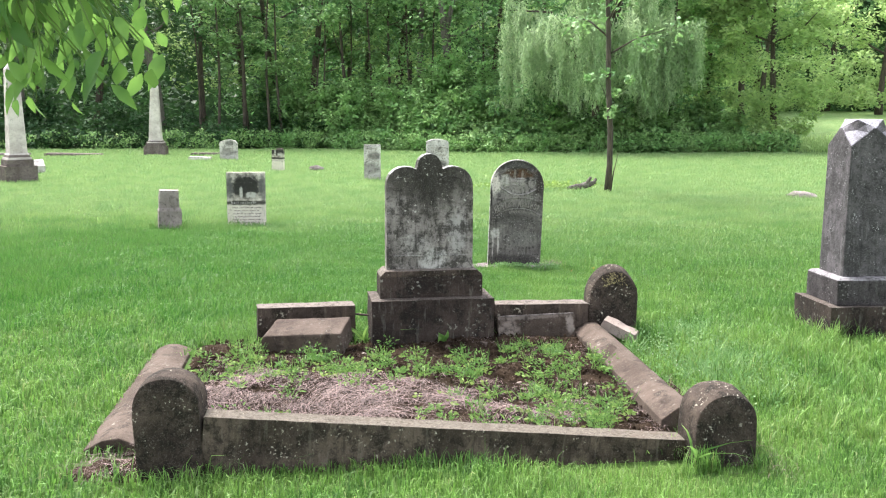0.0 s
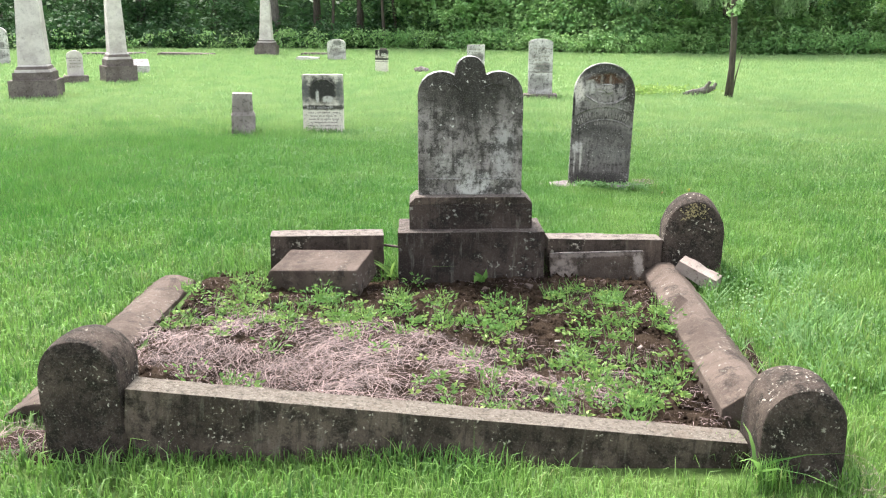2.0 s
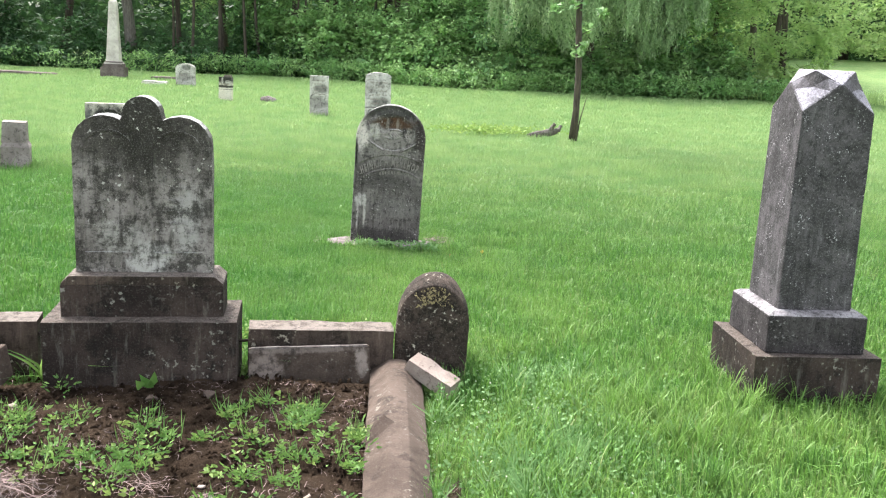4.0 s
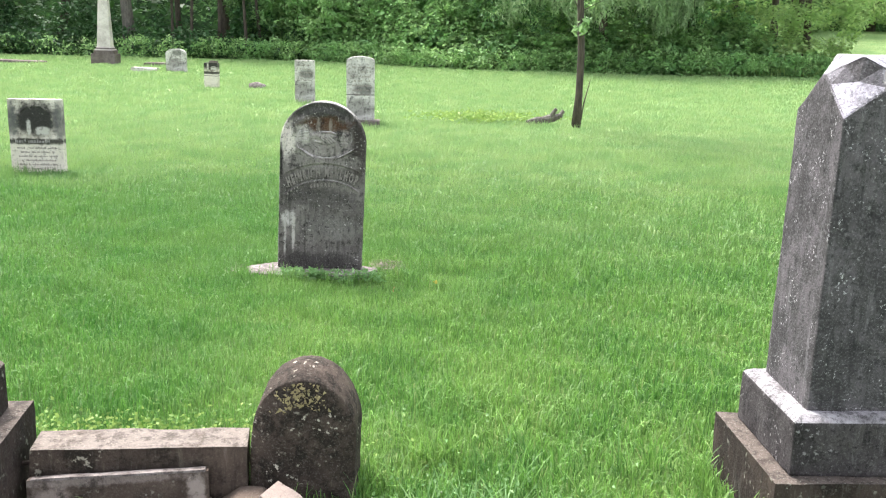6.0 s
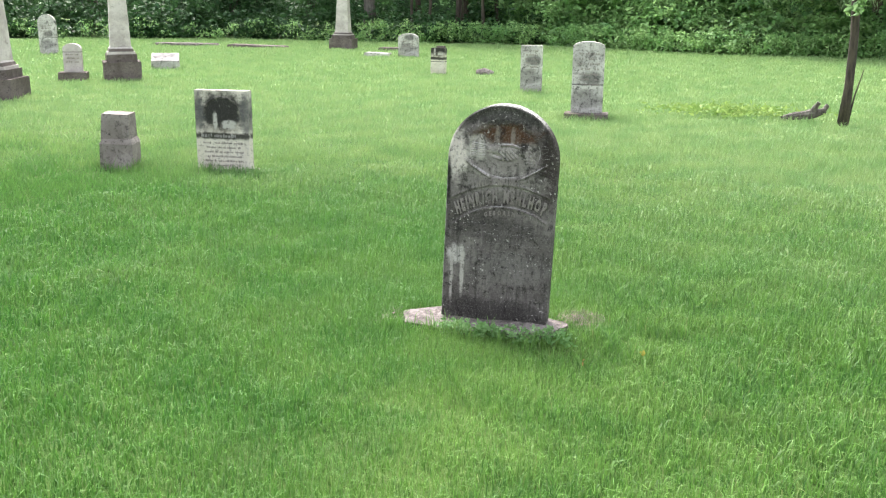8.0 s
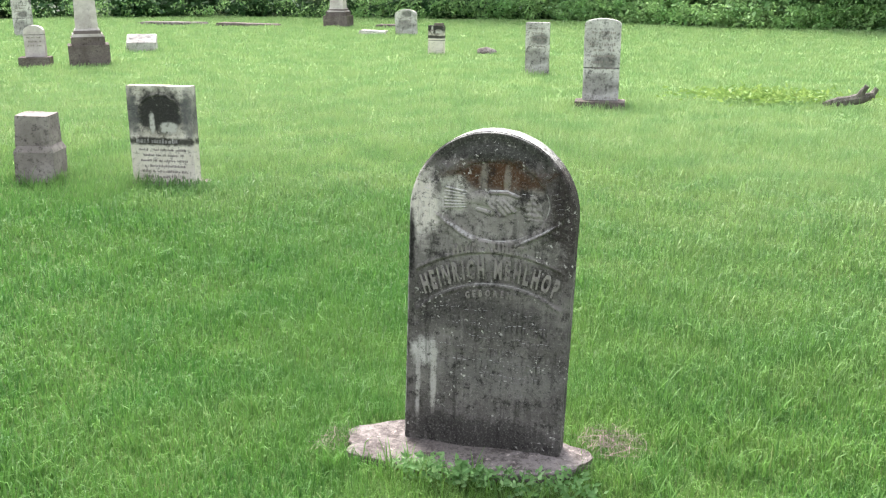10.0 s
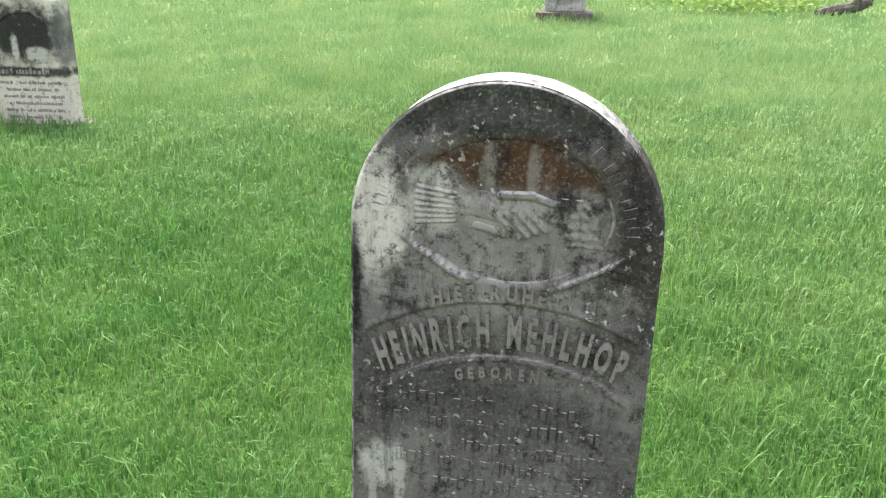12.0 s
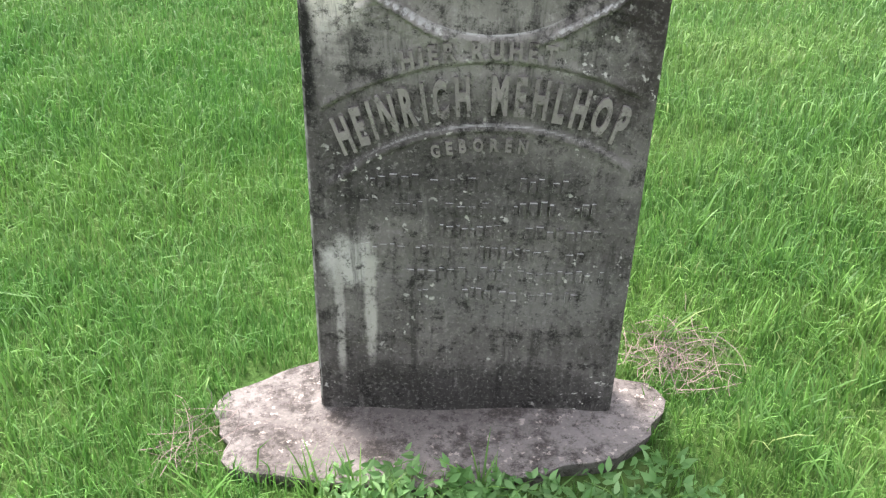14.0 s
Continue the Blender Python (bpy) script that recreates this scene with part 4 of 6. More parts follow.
def tablet_stone(at, width, tall, thick, label, mat, rise=0.0, base=None, split=0.0, seed=0, lines=6, cap=False):
    t = thing("headstone", at, label, "gravestone", "old marble headstones on the lawn")
    z = 0.0
    if base:
        part("base", worn(block(base[0], base[1], base[2]), 0.008, 0.1, 0.003, seed), M_BASE, t, "low stone base")
        z = base[2]
    prof = arched(width, tall - rise, rise, 12, z) if rise else [(-width / 2, z), (width / 2, z), (width / 2, tall), (-width / 2, tall)]
    if split:
        low = [(-width / 2, z), (width / 2, z), (width / 2, split), (-width / 2, split)]
        part("lower_block", worn(slab(low, 0, thick), 0.006, 0.1, 0.002, seed + 1), M_BASE if mat is M_BASE else mat, t)
        part("joint", block(width * 0.98, thick * 0.96, 0.012, (0, thick / 2, split)), M_GREY, t)
        prof = [(x, max(zz, split + 0.012)) for x, zz in prof]
    bm = slab(prof, 0, thick)
    bmesh.ops.triangulate(bm, faces=[f for f in bm.faces if len(f.verts) > 4])
    part("tablet", worn(bm, 0.008, 0.1, 0.003, seed + 2), mat, t)
    top = tall - rise - 0.1
    bars(t, [(0, top - 0.075 * i, width * (0.7 - 0.12 * (i % 2))) for i in range(lines) if top - 0.075 * i > z + 0.1], 0.035, M_PILLAR, seed + 3, proud=0.003)
    if cap:
        part("broken_top", worn(block(width * 0.5, thick * 0.9, 0.05, (0.05, thick / 2, tall)), 0.015, 0.04, 0.01, seed + 4), M_BASE, t, "rough broken top")
    return t


def far_obelisk(at, foot, foot_h, step_h, shaft_w, top_w, tall, label, seed):
    t = thing("obelisk", at, label, "gravestone", "slender obelisks by the wood")
    part("lower_base", worn(block(foot, foot, foot_h), 0.015, 0.15, 0.005, seed), M_BASE, t, "grey-brown stone base")
    part("upper_base", worn(block(foot * 0.82, foot * 0.82, step_h * 0.5, (0, 0, foot_h)), 0.012, 0.15, 0.004, seed + 1), M_BASE, t)
    part("moulding", worn(block(foot * 0.74, foot * 0.74, step_h * 0.18, (0, 0, foot_h + step_h * 0.5)), 0.012, 0.15, 0.003, seed + 2), M_OBELISK, t, "pale projecting moulding")
    part("moulding", worn(block(foot * 0.68, foot * 0.68, step_h * 0.2, (0, 0, foot_h + step_h * 0.68), 0.94), 0.012, 0.15, 0.003, seed + 4), M_BASE, t)
    part("moulding", worn(block(foot * 0.63, foot * 0.63, step_h * 0.12, (0, 0, foot_h + step_h * 0.88), 0.92), 0.012, 0.15, 0.003, seed + 5), M_OBELISK, t, "pale projecting moulding")
    z = foot_h + step_h
    bm = block(shaft_w, shaft_w, tall - z - top_w * 0.5, (0, 0, z), top_w / shaft_w)
    f = max(bm.faces, key=lambda q: q.calc_center_median().z)
    up = bmesh.ops.extrude_discrete_faces(bm, faces=[f])["faces"][0]
    for v in up.verts:
        v.co = Vector((v.co.x * 0.35, v.co.y * 0.35, tall))
    part("shaft", worn(bm, 0.01, 0.15, 0.003, seed + 3), M_OBELISK, t, "tapering pinkish-white marble shaft")
    return t


blotched_marker()
broken_pillar()
tablet_stone((-0.34, 20.4, -0.02, 0, 0, 6), 0.465, 1.15, 0.12, "white marble headstone with a curved top on a low base", M_WHITE, 0.07, (0.64, 0.34, 0.11), 0.52, 81, 7)
tablet_stone((-2.07, 24.45, -0.02, 0, 0, 0), 0.41, 0.9, 0.11, "square-topped white marble headstone with grey stains", M_WHITE, 0, None, 0, 86, 5)
tablet_stone((-5.16, 28.25, -0.02, 0, 1, 0), 0.34, 0.62, 0.2, "small white marker with a blackened broken top", M_BLOTCH, 0, None, 0.3, 91, 2, True)
tablet_stone((-8.02, 34.35, -0.02, 0, -1, 4), 0.62, 0.74, 0.16, "low cream headstone with a rounded top by the wood", M_WHITE, 0.14, None, 0, 96, 3)
tablet_stone((-18.3, 30.9, -0.02, -4, -3, 10), 0.55, 1.2, 0.12, "leaning round-topped white headstone at the wood's edge", M_WHITE, 0.24, None, 0.5, 101, 4)
t = tablet_stone((-11.43, 23.1, -0.02, 0, 0, 30), 0.36, 0.78, 0.22, "small grey marble headstone with a rounded cap on a base", M_OBELISK, 0.12, (0.56, 0.4, 0.2), 0.6, 106, 3)
far_obelisk((-11.84, 38.35, -0.02, 0, 0.6, 8), 0.82, 0.38, 0.24, 0.47, 0.27, 2.83, "white marble obelisk standing before the wood", 111)
far_obelisk((-10.6, 23.6, -0.02, 0, -0.5, 38), 0.74, 0.42, 0.3, 0.41, 0.28, 2.86, "pinkish-white marble obelisk on stepped brown base", 116)
far_obelisk((-10.35, 19.6, -0.02, 0, -0.3, 20), 0.9, 0.36, 0.3, 0.54, 0.36, 2.8, "broad marble obelisk with worn stepped base", 121)


def pillow_marker():
    bm = slab([(-0.33, 0), (0.33, 0), (0.33, 0.2), (0.31, 0.22), (-0.31, 0.22), (-0.33, 0.2)], 0, 0.4)
    for v in bm.verts:
        if v.co.y > 0.2 and v.co.z > 0.1:
            v.co.z += 0.17
    ob = tagged(part("headstone", worn(bm, 0.012, 0.1, 0.003, 126), M_WHITE), "low white marble marker with a sloping face", "gravestone")
    ob.matrix_world = pose(-11.7, 26.9, -0.02, 0, 0, 30)


pillow_marker()


def ledger(at, size, label, mat, seed):
    ob = tagged(part("ledger_stone", worn(block(*size, top=0.92), 0.02, 0.12, 0.012, seed), mat), label, "flat stone", "sunken flat stones")
    ob.matrix_world = pose(*at)


def boulder(at, size, label, mat, seed):
    bm = bmesh.new()
    bmesh.ops.create_icosphere(bm, subdivisions=3, radius=1)
    for v in bm.verts:
        d = v.co.normalized()
        v.co = d * (1 + 0.22 * noise.noise(d * 1.4 + Vector((seed, 0, 0))) + 0.08 * noise.noise(d * 4 + Vector((0, seed, 0))))
        v.co = Vector((v.co.x * size[0] / 2, v.co.y * size[1] / 2, max(v.co.z, -0.5) * size[2] / 2 + size[2] * 0.2))
    ob = tagged(part("fallen_stone", bm, mat, smooth=True), label, "loose stone", "loose stones in the lawn")
    ob.matrix_world = pose(*at)


boulder((-4.08, 28.55, 0, 0, 4, 10), (0.45, 0.3, 0.2), "reddish fallen stone half sunk in grass", M_PAD, 1)
boulder((6.86, 19.4, 0, 0, 3, -30), (0.58, 0.28, 0.22), "pale fallen stone lying in grass", M_PILLAR, 2)
ledger((-9.1, 34.6, -0.03, 0, 2, 5), (0.8, 0.5, 0.14), "low broken stone beside the cream headstone", M_WHITE, 133)
ledger((-14.8, 37.6, -0.03, 0, 1, 4), (2.2, 0.7, 0.13), "long sunken flat stone by the obelisk", M_BASE, 134)
ledger((-17.9, 37.9, -0.03, 0, 0, 6), (2.4, 0.8, 0.12), "long pale flat stone sunk in grass", M_PAD, 135)
ledger((-9.9, 38.4, -0.03, 0, 0, 3), (1.1, 0.6, 0.12), "short dark flat stone beside the obelisk", M_BASE, 136)


def fallen_log():
    t = thing("fallen_branch", (2.75, 21.2, 0.03, 0, 0, 0), "bleached broken branch stump lying in the lawn", "dead wood")
    part("stem", worn(tube([(-0.3, -0.1, 0.02), (-0.1, -0.02, 0.06), (0.12, 0.05, 0.09), (0.3, 0.1, 0.14)], [0.045, 0.065, 0.07, 0.045], 9), 0, 0.06, 0.012, 5), M_BARK_GREY, t)
    part("stub", worn(tube([(0.1, 0.05, 0.08), (0.16, 0.02, 0.2), (0.2, 0.0, 0.27)], [0.05, 0.04, 0.03], 8), 0, 0.05, 0.01, 6), M_BARK_GREY, t)
    part("stub", worn(tube([(0.25, 0.09, 0.1), (0.33, 0.14, 0.22)], [0.04, 0.035], 8), 0, 0.05, 0.01, 7), M_BARK_GREY, t)


fallen_log()

# ---- trees and woods ----
EDGE_X = [-48, -28, -18, -8, -3, 0, 9, 14, 18, 34]
EDGE_Y = [31, 39.5, 44.4, 45.4, 43, 41, 40, 41, 62, 66]


def wood_edge(x):
    return np.interp(x, EDGE_X, EDGE_Y)


def wave(x, seed=0.0):
    return np.sin(x * 0.71 + seed) * 0.5 + np.sin(x * 1.63 + seed * 2.1) * 0.3 + np.sin(x * 3.9 + seed * 0.7) * 0.2


def undergrowth():
    # separate shrubs of unlike height, with gaps between them
    k = 120
    bx, bd = rng.uniform(-46, 15, k), rng.uniform(0.5, 5.5, k)
    br = rng.uniform(0.6, 1.6, k)
    bh = rng.uniform(0.55, 1.25, k) * (1.0 + 0.5 * bd)
    bh = np.where(bx > 12.2, np.minimum(bh, 0.6), bh)
    n = 3300
    i = rng.integers(0, k, n)
    a, e, u = rng.uniform(0, 2 * math.pi, n), np.arcsin(rng.uniform(0, 1, n)), rng.uniform(0.55, 1, n)
    x = bx[i] + br[i] * u * np.cos(a) * np.cos(e)
    c = np.stack([x, wood_edge(x) + bd[i] + br[i] * 0.8 * u * np.sin(a) * np.cos(e), 0.05 + bh[i] * u * np.sin(e)], axis=1)
    n = 1300  # a low tangle at their feet
    x = rng.uniform(-46, 15, n)
    d = rng.uniform(0, 1, n) * 3.5
    z = rng.uniform(0.05, 1, n) * np.clip(0.45 + 0.4 * d, 0, 1.2) * (1 + 0.4 * wave(x, 1.0))
    z = np.where(x > 12.8, np.minimum(z, 0.5), z)
    c = np.concatenate([c, np.stack([x, wood_edge(x) + d + 0.35 * wave(x * 2, 4.0), z], axis=1)])
    # shrubs towards the left get a leaf colour darkened for shade
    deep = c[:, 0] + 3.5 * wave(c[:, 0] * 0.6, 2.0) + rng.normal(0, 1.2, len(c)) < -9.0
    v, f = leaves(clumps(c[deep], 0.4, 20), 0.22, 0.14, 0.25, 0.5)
    tagged(mesh_of("shade_tinted_shrubs", v, f, M_LEAF_SHADE), "shrubs crowding the wood's edge, darkened in colour for shade", "undergrowth", kind="stuff")
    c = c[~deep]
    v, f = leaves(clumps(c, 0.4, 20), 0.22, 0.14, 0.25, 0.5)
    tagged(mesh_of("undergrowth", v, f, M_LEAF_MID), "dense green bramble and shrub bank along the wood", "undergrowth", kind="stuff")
    # taller shrubs, their sunlit look put into a brighter leaf colour
    k = 46
    bx, bd = rng.uniform(-10.5, 12.5, k), rng.uniform(0.8, 3.8, k)
    br, bh = rng.uniform(0.6, 1.4, k), (rng.uniform(1.2, 2.4, k) + 0.5 * bd) * np.where(bx > 4, 0.6, 1.0)
    n = 1900
    i = rng.integers(0, k, n)
    a, e, u = rng.uniform(0, 2 * math.pi, n), np.arcsin(rng.uniform(0, 1, n)), rng.uniform(0.6, 1, n)
    x = bx[i] + br[i] * u * np.cos(a) * np.cos(e)
    c = np.stack([x, wood_edge(x) + bd[i] + br[i] * 0.8 * u * np.sin(a) * np.cos(e), 0.05 + bh[i] * u * np.sin(e)], axis=1)
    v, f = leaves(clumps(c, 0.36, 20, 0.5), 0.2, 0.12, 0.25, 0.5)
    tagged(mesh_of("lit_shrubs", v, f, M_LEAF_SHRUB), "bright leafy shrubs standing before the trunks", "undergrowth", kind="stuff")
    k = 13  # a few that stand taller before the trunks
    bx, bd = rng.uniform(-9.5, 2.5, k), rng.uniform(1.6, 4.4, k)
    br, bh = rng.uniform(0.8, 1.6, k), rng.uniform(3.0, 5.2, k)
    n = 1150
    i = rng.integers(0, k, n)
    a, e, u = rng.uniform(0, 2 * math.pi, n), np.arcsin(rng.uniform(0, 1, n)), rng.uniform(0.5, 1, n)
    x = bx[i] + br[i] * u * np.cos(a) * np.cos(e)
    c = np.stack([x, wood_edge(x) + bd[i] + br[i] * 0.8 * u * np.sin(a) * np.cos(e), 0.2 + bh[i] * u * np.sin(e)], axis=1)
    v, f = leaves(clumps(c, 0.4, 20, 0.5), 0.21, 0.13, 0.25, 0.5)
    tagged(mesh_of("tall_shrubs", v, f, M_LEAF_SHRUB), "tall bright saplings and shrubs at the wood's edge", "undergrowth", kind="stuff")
    n = 420
    x = rng.uniform(16, 38, n)
    d = rng.uniform(0, 1, n) * 4
    y = np.interp(x, [16, 18, 38], [56, 62, 66]) + d
    c = np.stack([x, y, height(x, y) + rng.uniform(0.05, 1, n) ** 0.7 * (1.0 + 0.7 * d)], axis=1)
    v, f = leaves(clumps(c, 0.6, 26), 0.28, 0.18, 0.2, 0.5)
    tagged(mesh_of("hedge", v, f, M_LEAF_LIGHT), "dense shrubs at the top of the grassy bank", "hedge", kind="stuff")
    n = 800
    x = np.concatenate([rng.uniform(-46, 15, 420), rng.uniform(-14, 14.5, 380)])
    c = np.stack([x, wood_edge(x) - 0.15 + rng.uniform(-0.3, 0.6, n), rng.uniform(0.05, 0.75, n)], axis=1)
    v, f = leaves(clumps(c, 0.3, 22), 0.14, 0.07, -0.4, 0.9)
    tagged(mesh_of("edge_weeds", v, f, M_LEAF_SHRUB), "light green weeds along the foot of the wood", "weeds", kind="stuff")
    n = 2600
    x = rng.uniform(9, 17.5, n)
    y = 40.6 + rng.uniform(0, 1, n) * 6
    c = np.stack([x, y, height(x, y) + 0.25], axis=1)
    v, f = leaves(c, 0.75, 0.035, -2.2, 1.0)
    tagged(mesh_of("tall_grass", v, f, M_LEAF_LIGHT), "rough unmown grass below the bank", "tall grass", kind="stuff")


def far_woods():
    n = 900
    x = rng.uniform(-62, 46, n)
    y = np.maximum(wood_edge(x), 44) + rng.uniform(9, 20, n) + np.where(x > 16, -4, 0)
    c = np.stack([x, y, rng.uniform(0, 1, n) ** 0.9 * 15 + np.where(x > 16, 1.2, 0)], axis=1)
    # left of about x = -13 the shade is painted into the leaf colour
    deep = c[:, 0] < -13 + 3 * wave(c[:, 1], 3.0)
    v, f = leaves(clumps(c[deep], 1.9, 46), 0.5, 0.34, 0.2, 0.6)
    tagged(mesh_of("dense_woods", v, f, M_LEAF_SHADE), "dense foliage of the wood, darkened in colour for shade", "woods", kind="stuff")
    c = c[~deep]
    # the rest takes a dark green that stands for deep shade
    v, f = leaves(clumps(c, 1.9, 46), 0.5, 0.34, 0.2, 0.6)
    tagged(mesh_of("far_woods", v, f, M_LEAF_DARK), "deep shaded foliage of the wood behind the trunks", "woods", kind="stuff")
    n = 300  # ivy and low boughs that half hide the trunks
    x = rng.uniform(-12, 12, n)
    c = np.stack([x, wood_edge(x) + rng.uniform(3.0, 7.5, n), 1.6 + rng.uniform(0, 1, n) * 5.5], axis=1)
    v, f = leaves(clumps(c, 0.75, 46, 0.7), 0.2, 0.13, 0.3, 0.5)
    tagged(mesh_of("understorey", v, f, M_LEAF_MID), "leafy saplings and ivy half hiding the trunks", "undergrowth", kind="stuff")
    # boughs that look lit through their lighter leaf colour
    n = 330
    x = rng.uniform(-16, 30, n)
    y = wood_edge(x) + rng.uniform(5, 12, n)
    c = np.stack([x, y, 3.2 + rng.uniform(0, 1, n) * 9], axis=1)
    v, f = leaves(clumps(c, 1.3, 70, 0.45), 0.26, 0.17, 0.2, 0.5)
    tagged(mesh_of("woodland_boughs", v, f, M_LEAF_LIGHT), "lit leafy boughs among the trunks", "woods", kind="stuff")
    # a dark sheet added to close off the low sky behind the wood
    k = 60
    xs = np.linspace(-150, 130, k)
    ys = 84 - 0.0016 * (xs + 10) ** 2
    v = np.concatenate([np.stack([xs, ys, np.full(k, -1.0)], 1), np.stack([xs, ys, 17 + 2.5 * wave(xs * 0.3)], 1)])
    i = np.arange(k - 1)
    m, nt, b = material("dark_backdrop")
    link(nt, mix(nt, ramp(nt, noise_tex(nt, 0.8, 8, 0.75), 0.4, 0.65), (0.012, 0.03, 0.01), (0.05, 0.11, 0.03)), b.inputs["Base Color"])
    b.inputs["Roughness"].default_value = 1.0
    tagged(mesh_of("backdrop", v, np.stack([i, i + 1, i + 1 + k, i + k], 1), m), "dark backdrop sheet standing for trees farther back", "woods", kind="structure")


def tree(at, radius, tall, lean, crown_from, crown_r, n_clumps, leaf, mat, bark_mat, label, group="", limbs=5, seed=0, fork=0.0, per=60):
    pick = random.Random(seed)
    t = thing("tree", (*at, 0, 0, 0), label, "tree", group)
    pts, rad = [], []
    for i in range(9):
        k = i / 8
        pts.append((lean[0] * k * tall + 0.12 * radius * 10 * math.sin(k * 5 + seed), lean[1] * k * tall + 0.1 * math.sin(k * 7 + seed), tall * k - 0.15))
        rad.append(radius * (1.35 if i == 0 else 1) * (1 - 0.78 * k))
    bm = tube(pts, rad, 9)
    ends = []
    for k in range(limbs):
        i = pick.randint(3, 7)
        p = Vector(pts[i])
        a = pick.uniform(0, 2 * math.pi)
        reach = crown_r * pick.uniform(0.5, 0.95)
        q = p + Vector((math.cos(a) * reach, math.sin(a) * reach, reach * pick.uniform(0.35, 0.9)))
        mid = (p + q) / 2 + Vector((0, 0, -0.12 * reach))
        tube([p, mid, q], [rad[i] * 0.55, rad[i] * 0.35, rad[i] * 0.12], 6, bm)
        ends += [mid, q]
    if fork:
        p = Vector(pts[3])
        tube([p, p + Vector((fork * 0.5, 0, 1.6)), p + Vector((fork * 1.4, 0.2, tall * 0.5))], [rad[3] * 0.7, rad[3] * 0.6, rad[3] * 0.25], 8, bm)
    part("trunk", bm, bark_mat, t, smooth=True)
    c = []
    for _ in range(n_clumps):
        if ends and pick.random() < 0.45:
            e = pick.choice(ends)
            c.append((e.x + pick.gauss(0, 0.4), e.y + pick.gauss(0, 0.4), e.z + pick.gauss(0, 0.3)))
        else:
            k = pick.uniform(0, 1)
            z = crown_from + (tall * 1.08 - crown_from) * k
            r = crown_r * math.sin(math.pi * (0.12 + 0.83 * k)) * math.sqrt(pick.random())
            a = pick.uniform(0, 2 * math.pi)
            c.append((lean[0] * z + r * math.cos(a), lean[1] * z + r * math.sin(a), z))
    v, f = leaves(clumps(np.array(c), crown_r * 0.2, per), leaf, leaf * 0.6, 0.2, 0.5)
    crown = mesh_of("crown", v, f, mat, t)
    return t


def woodland():
    spots = [(-15.0, 48, 0.3, 0.0), (-0.1, 46.5, 0.27, -0.055), (-1.6, 48, 0.2, 0.0), (-7.0, 49, 0.22, 0.01), (-3.0, 50, 0.24, 0.02), (-6.0, 52, 0.14, 0.03), (-9.6, 50, 0.2, -0.02), (-11.4, 52, 0.16, 0.0),
             (-13.0, 50, 0.14, 0.03), (-4.6, 53, 0.18, -0.02), (1.6, 48, 0.16, 0.04), (-18.5, 50, 0.22, 0.02), (-21.6, 48, 0.26, -0.07), (-25, 49, 0.24, 0.02), (-28.5, 47, 0.28, -0.03), (-33, 45, 0.25, 0.03),
             (-37, 44, 0.22, -0.02), (-41, 42, 0.26, 0.02), (-23, 53, 0.15, 0.0), (4.4, 49, 0.22, 0.0), (9.0, 50, 0.2, -0.03), (15.5, 54, 0.2, 0.02), (20, 66, 0.25, 0.0), (25, 67, 0.25, 0.0), (31, 68, 0.28, 0.0), (-10.5, 47.5, 0.11, 0.02), (-5.4, 48, 0.1, -0.03), (-2.4, 49.5, 0.1, 0.03)]
    for i, (x, y, r, lx) in enumerate(spots):
        pale = i in (1, 2, 0, 12)
        # crowns left of x = -12 carry the wood's shade in their colour
        tree((x, y, float(height(x, y))), r, 11 + (i * 37 % 50) / 12, (lx, 0.0), 3.2 if x < -12 else 4.6, 2.8, 52 if x < -12 else 34, 0.24, M_LEAF_SHADE if x < -12 else (M_LEAF_DARK, M_LEAF_MID, M_LEAF_MID)[i % 3], M_BARK_GREY if pale else M_BARK_DARK,
             "tall woodland tree with bare grey lower trunk" if pale else "dark-trunked woodland tree with leafy crown", "trees of the wood", 5, i + 1, 0.7 if i == 1 else 0.0)
    thin = random.Random(12)
    for i in range(14):
        x, y = -12.5 + i * 1.05 + thin.uniform(-0.4, 0.4), 46.4 + thin.uniform(0, 2.5)
        tree((x, y, 0.0), thin.uniform(0.05, 0.085), 9.0 + thin.uniform(0, 3), (thin.uniform(-0.06, 0.06), 0.0), 5.0, 1.6, 10, 0.22, M_LEAF_MID, M_BARK_DARK, "thin dark sapling with a bare stem and sparse crown", "trees of the wood", 3, 200 + i)
    tree((13.6, 43.0, float(height(13.6, 43.0))), 0.16, 9.5, (0.02, 0.0), 0.5, 3.1, 190, 0.22, M_LEAF_LIGHT, M_BARK_DARK, "bright green bushy tree at the corner of the wood", "", 7, 71, 0.0, 90)
    tree((11.6, 46.5, 0), 0.15, 11, (0.0, 0.0), 1.5, 3.0, 120, 0.22, M_LEAF_LIGHT, M_BARK_DARK, "tall light green tree behind the bushy one", "", 6, 75, 0.0, 80)
    tree((9.6, 44.0, 0), 0.16, 10, (0.0, 0.0), 0.5, 2.8, 150, 0.22, M_LEAF_SHRUB, M_BARK_DARK, "leafy green tree behind the willow", "", 6, 72, 0.0, 80)
    tree((19.5, 63, float(height(19.5, 63))), 0.2, 9, (0.0, 0.0), 0.6, 3.6, 70, 0.3, M_LEAF_MID, M_BARK_DARK, "rounded bushy tree beyond the bank", "trees beyond the bank", 5, 73, 0.0, 70)
    tree((26, 61, float(height(26, 61))), 0.2, 10, (0.0, 0.0), 0.4, 4.0, 75, 0.3, M_LEAF_LIGHT, M_BARK_DARK, "light green bushy tree beyond the bank", "trees beyond the bank", 5, 74, 0.0, 70)


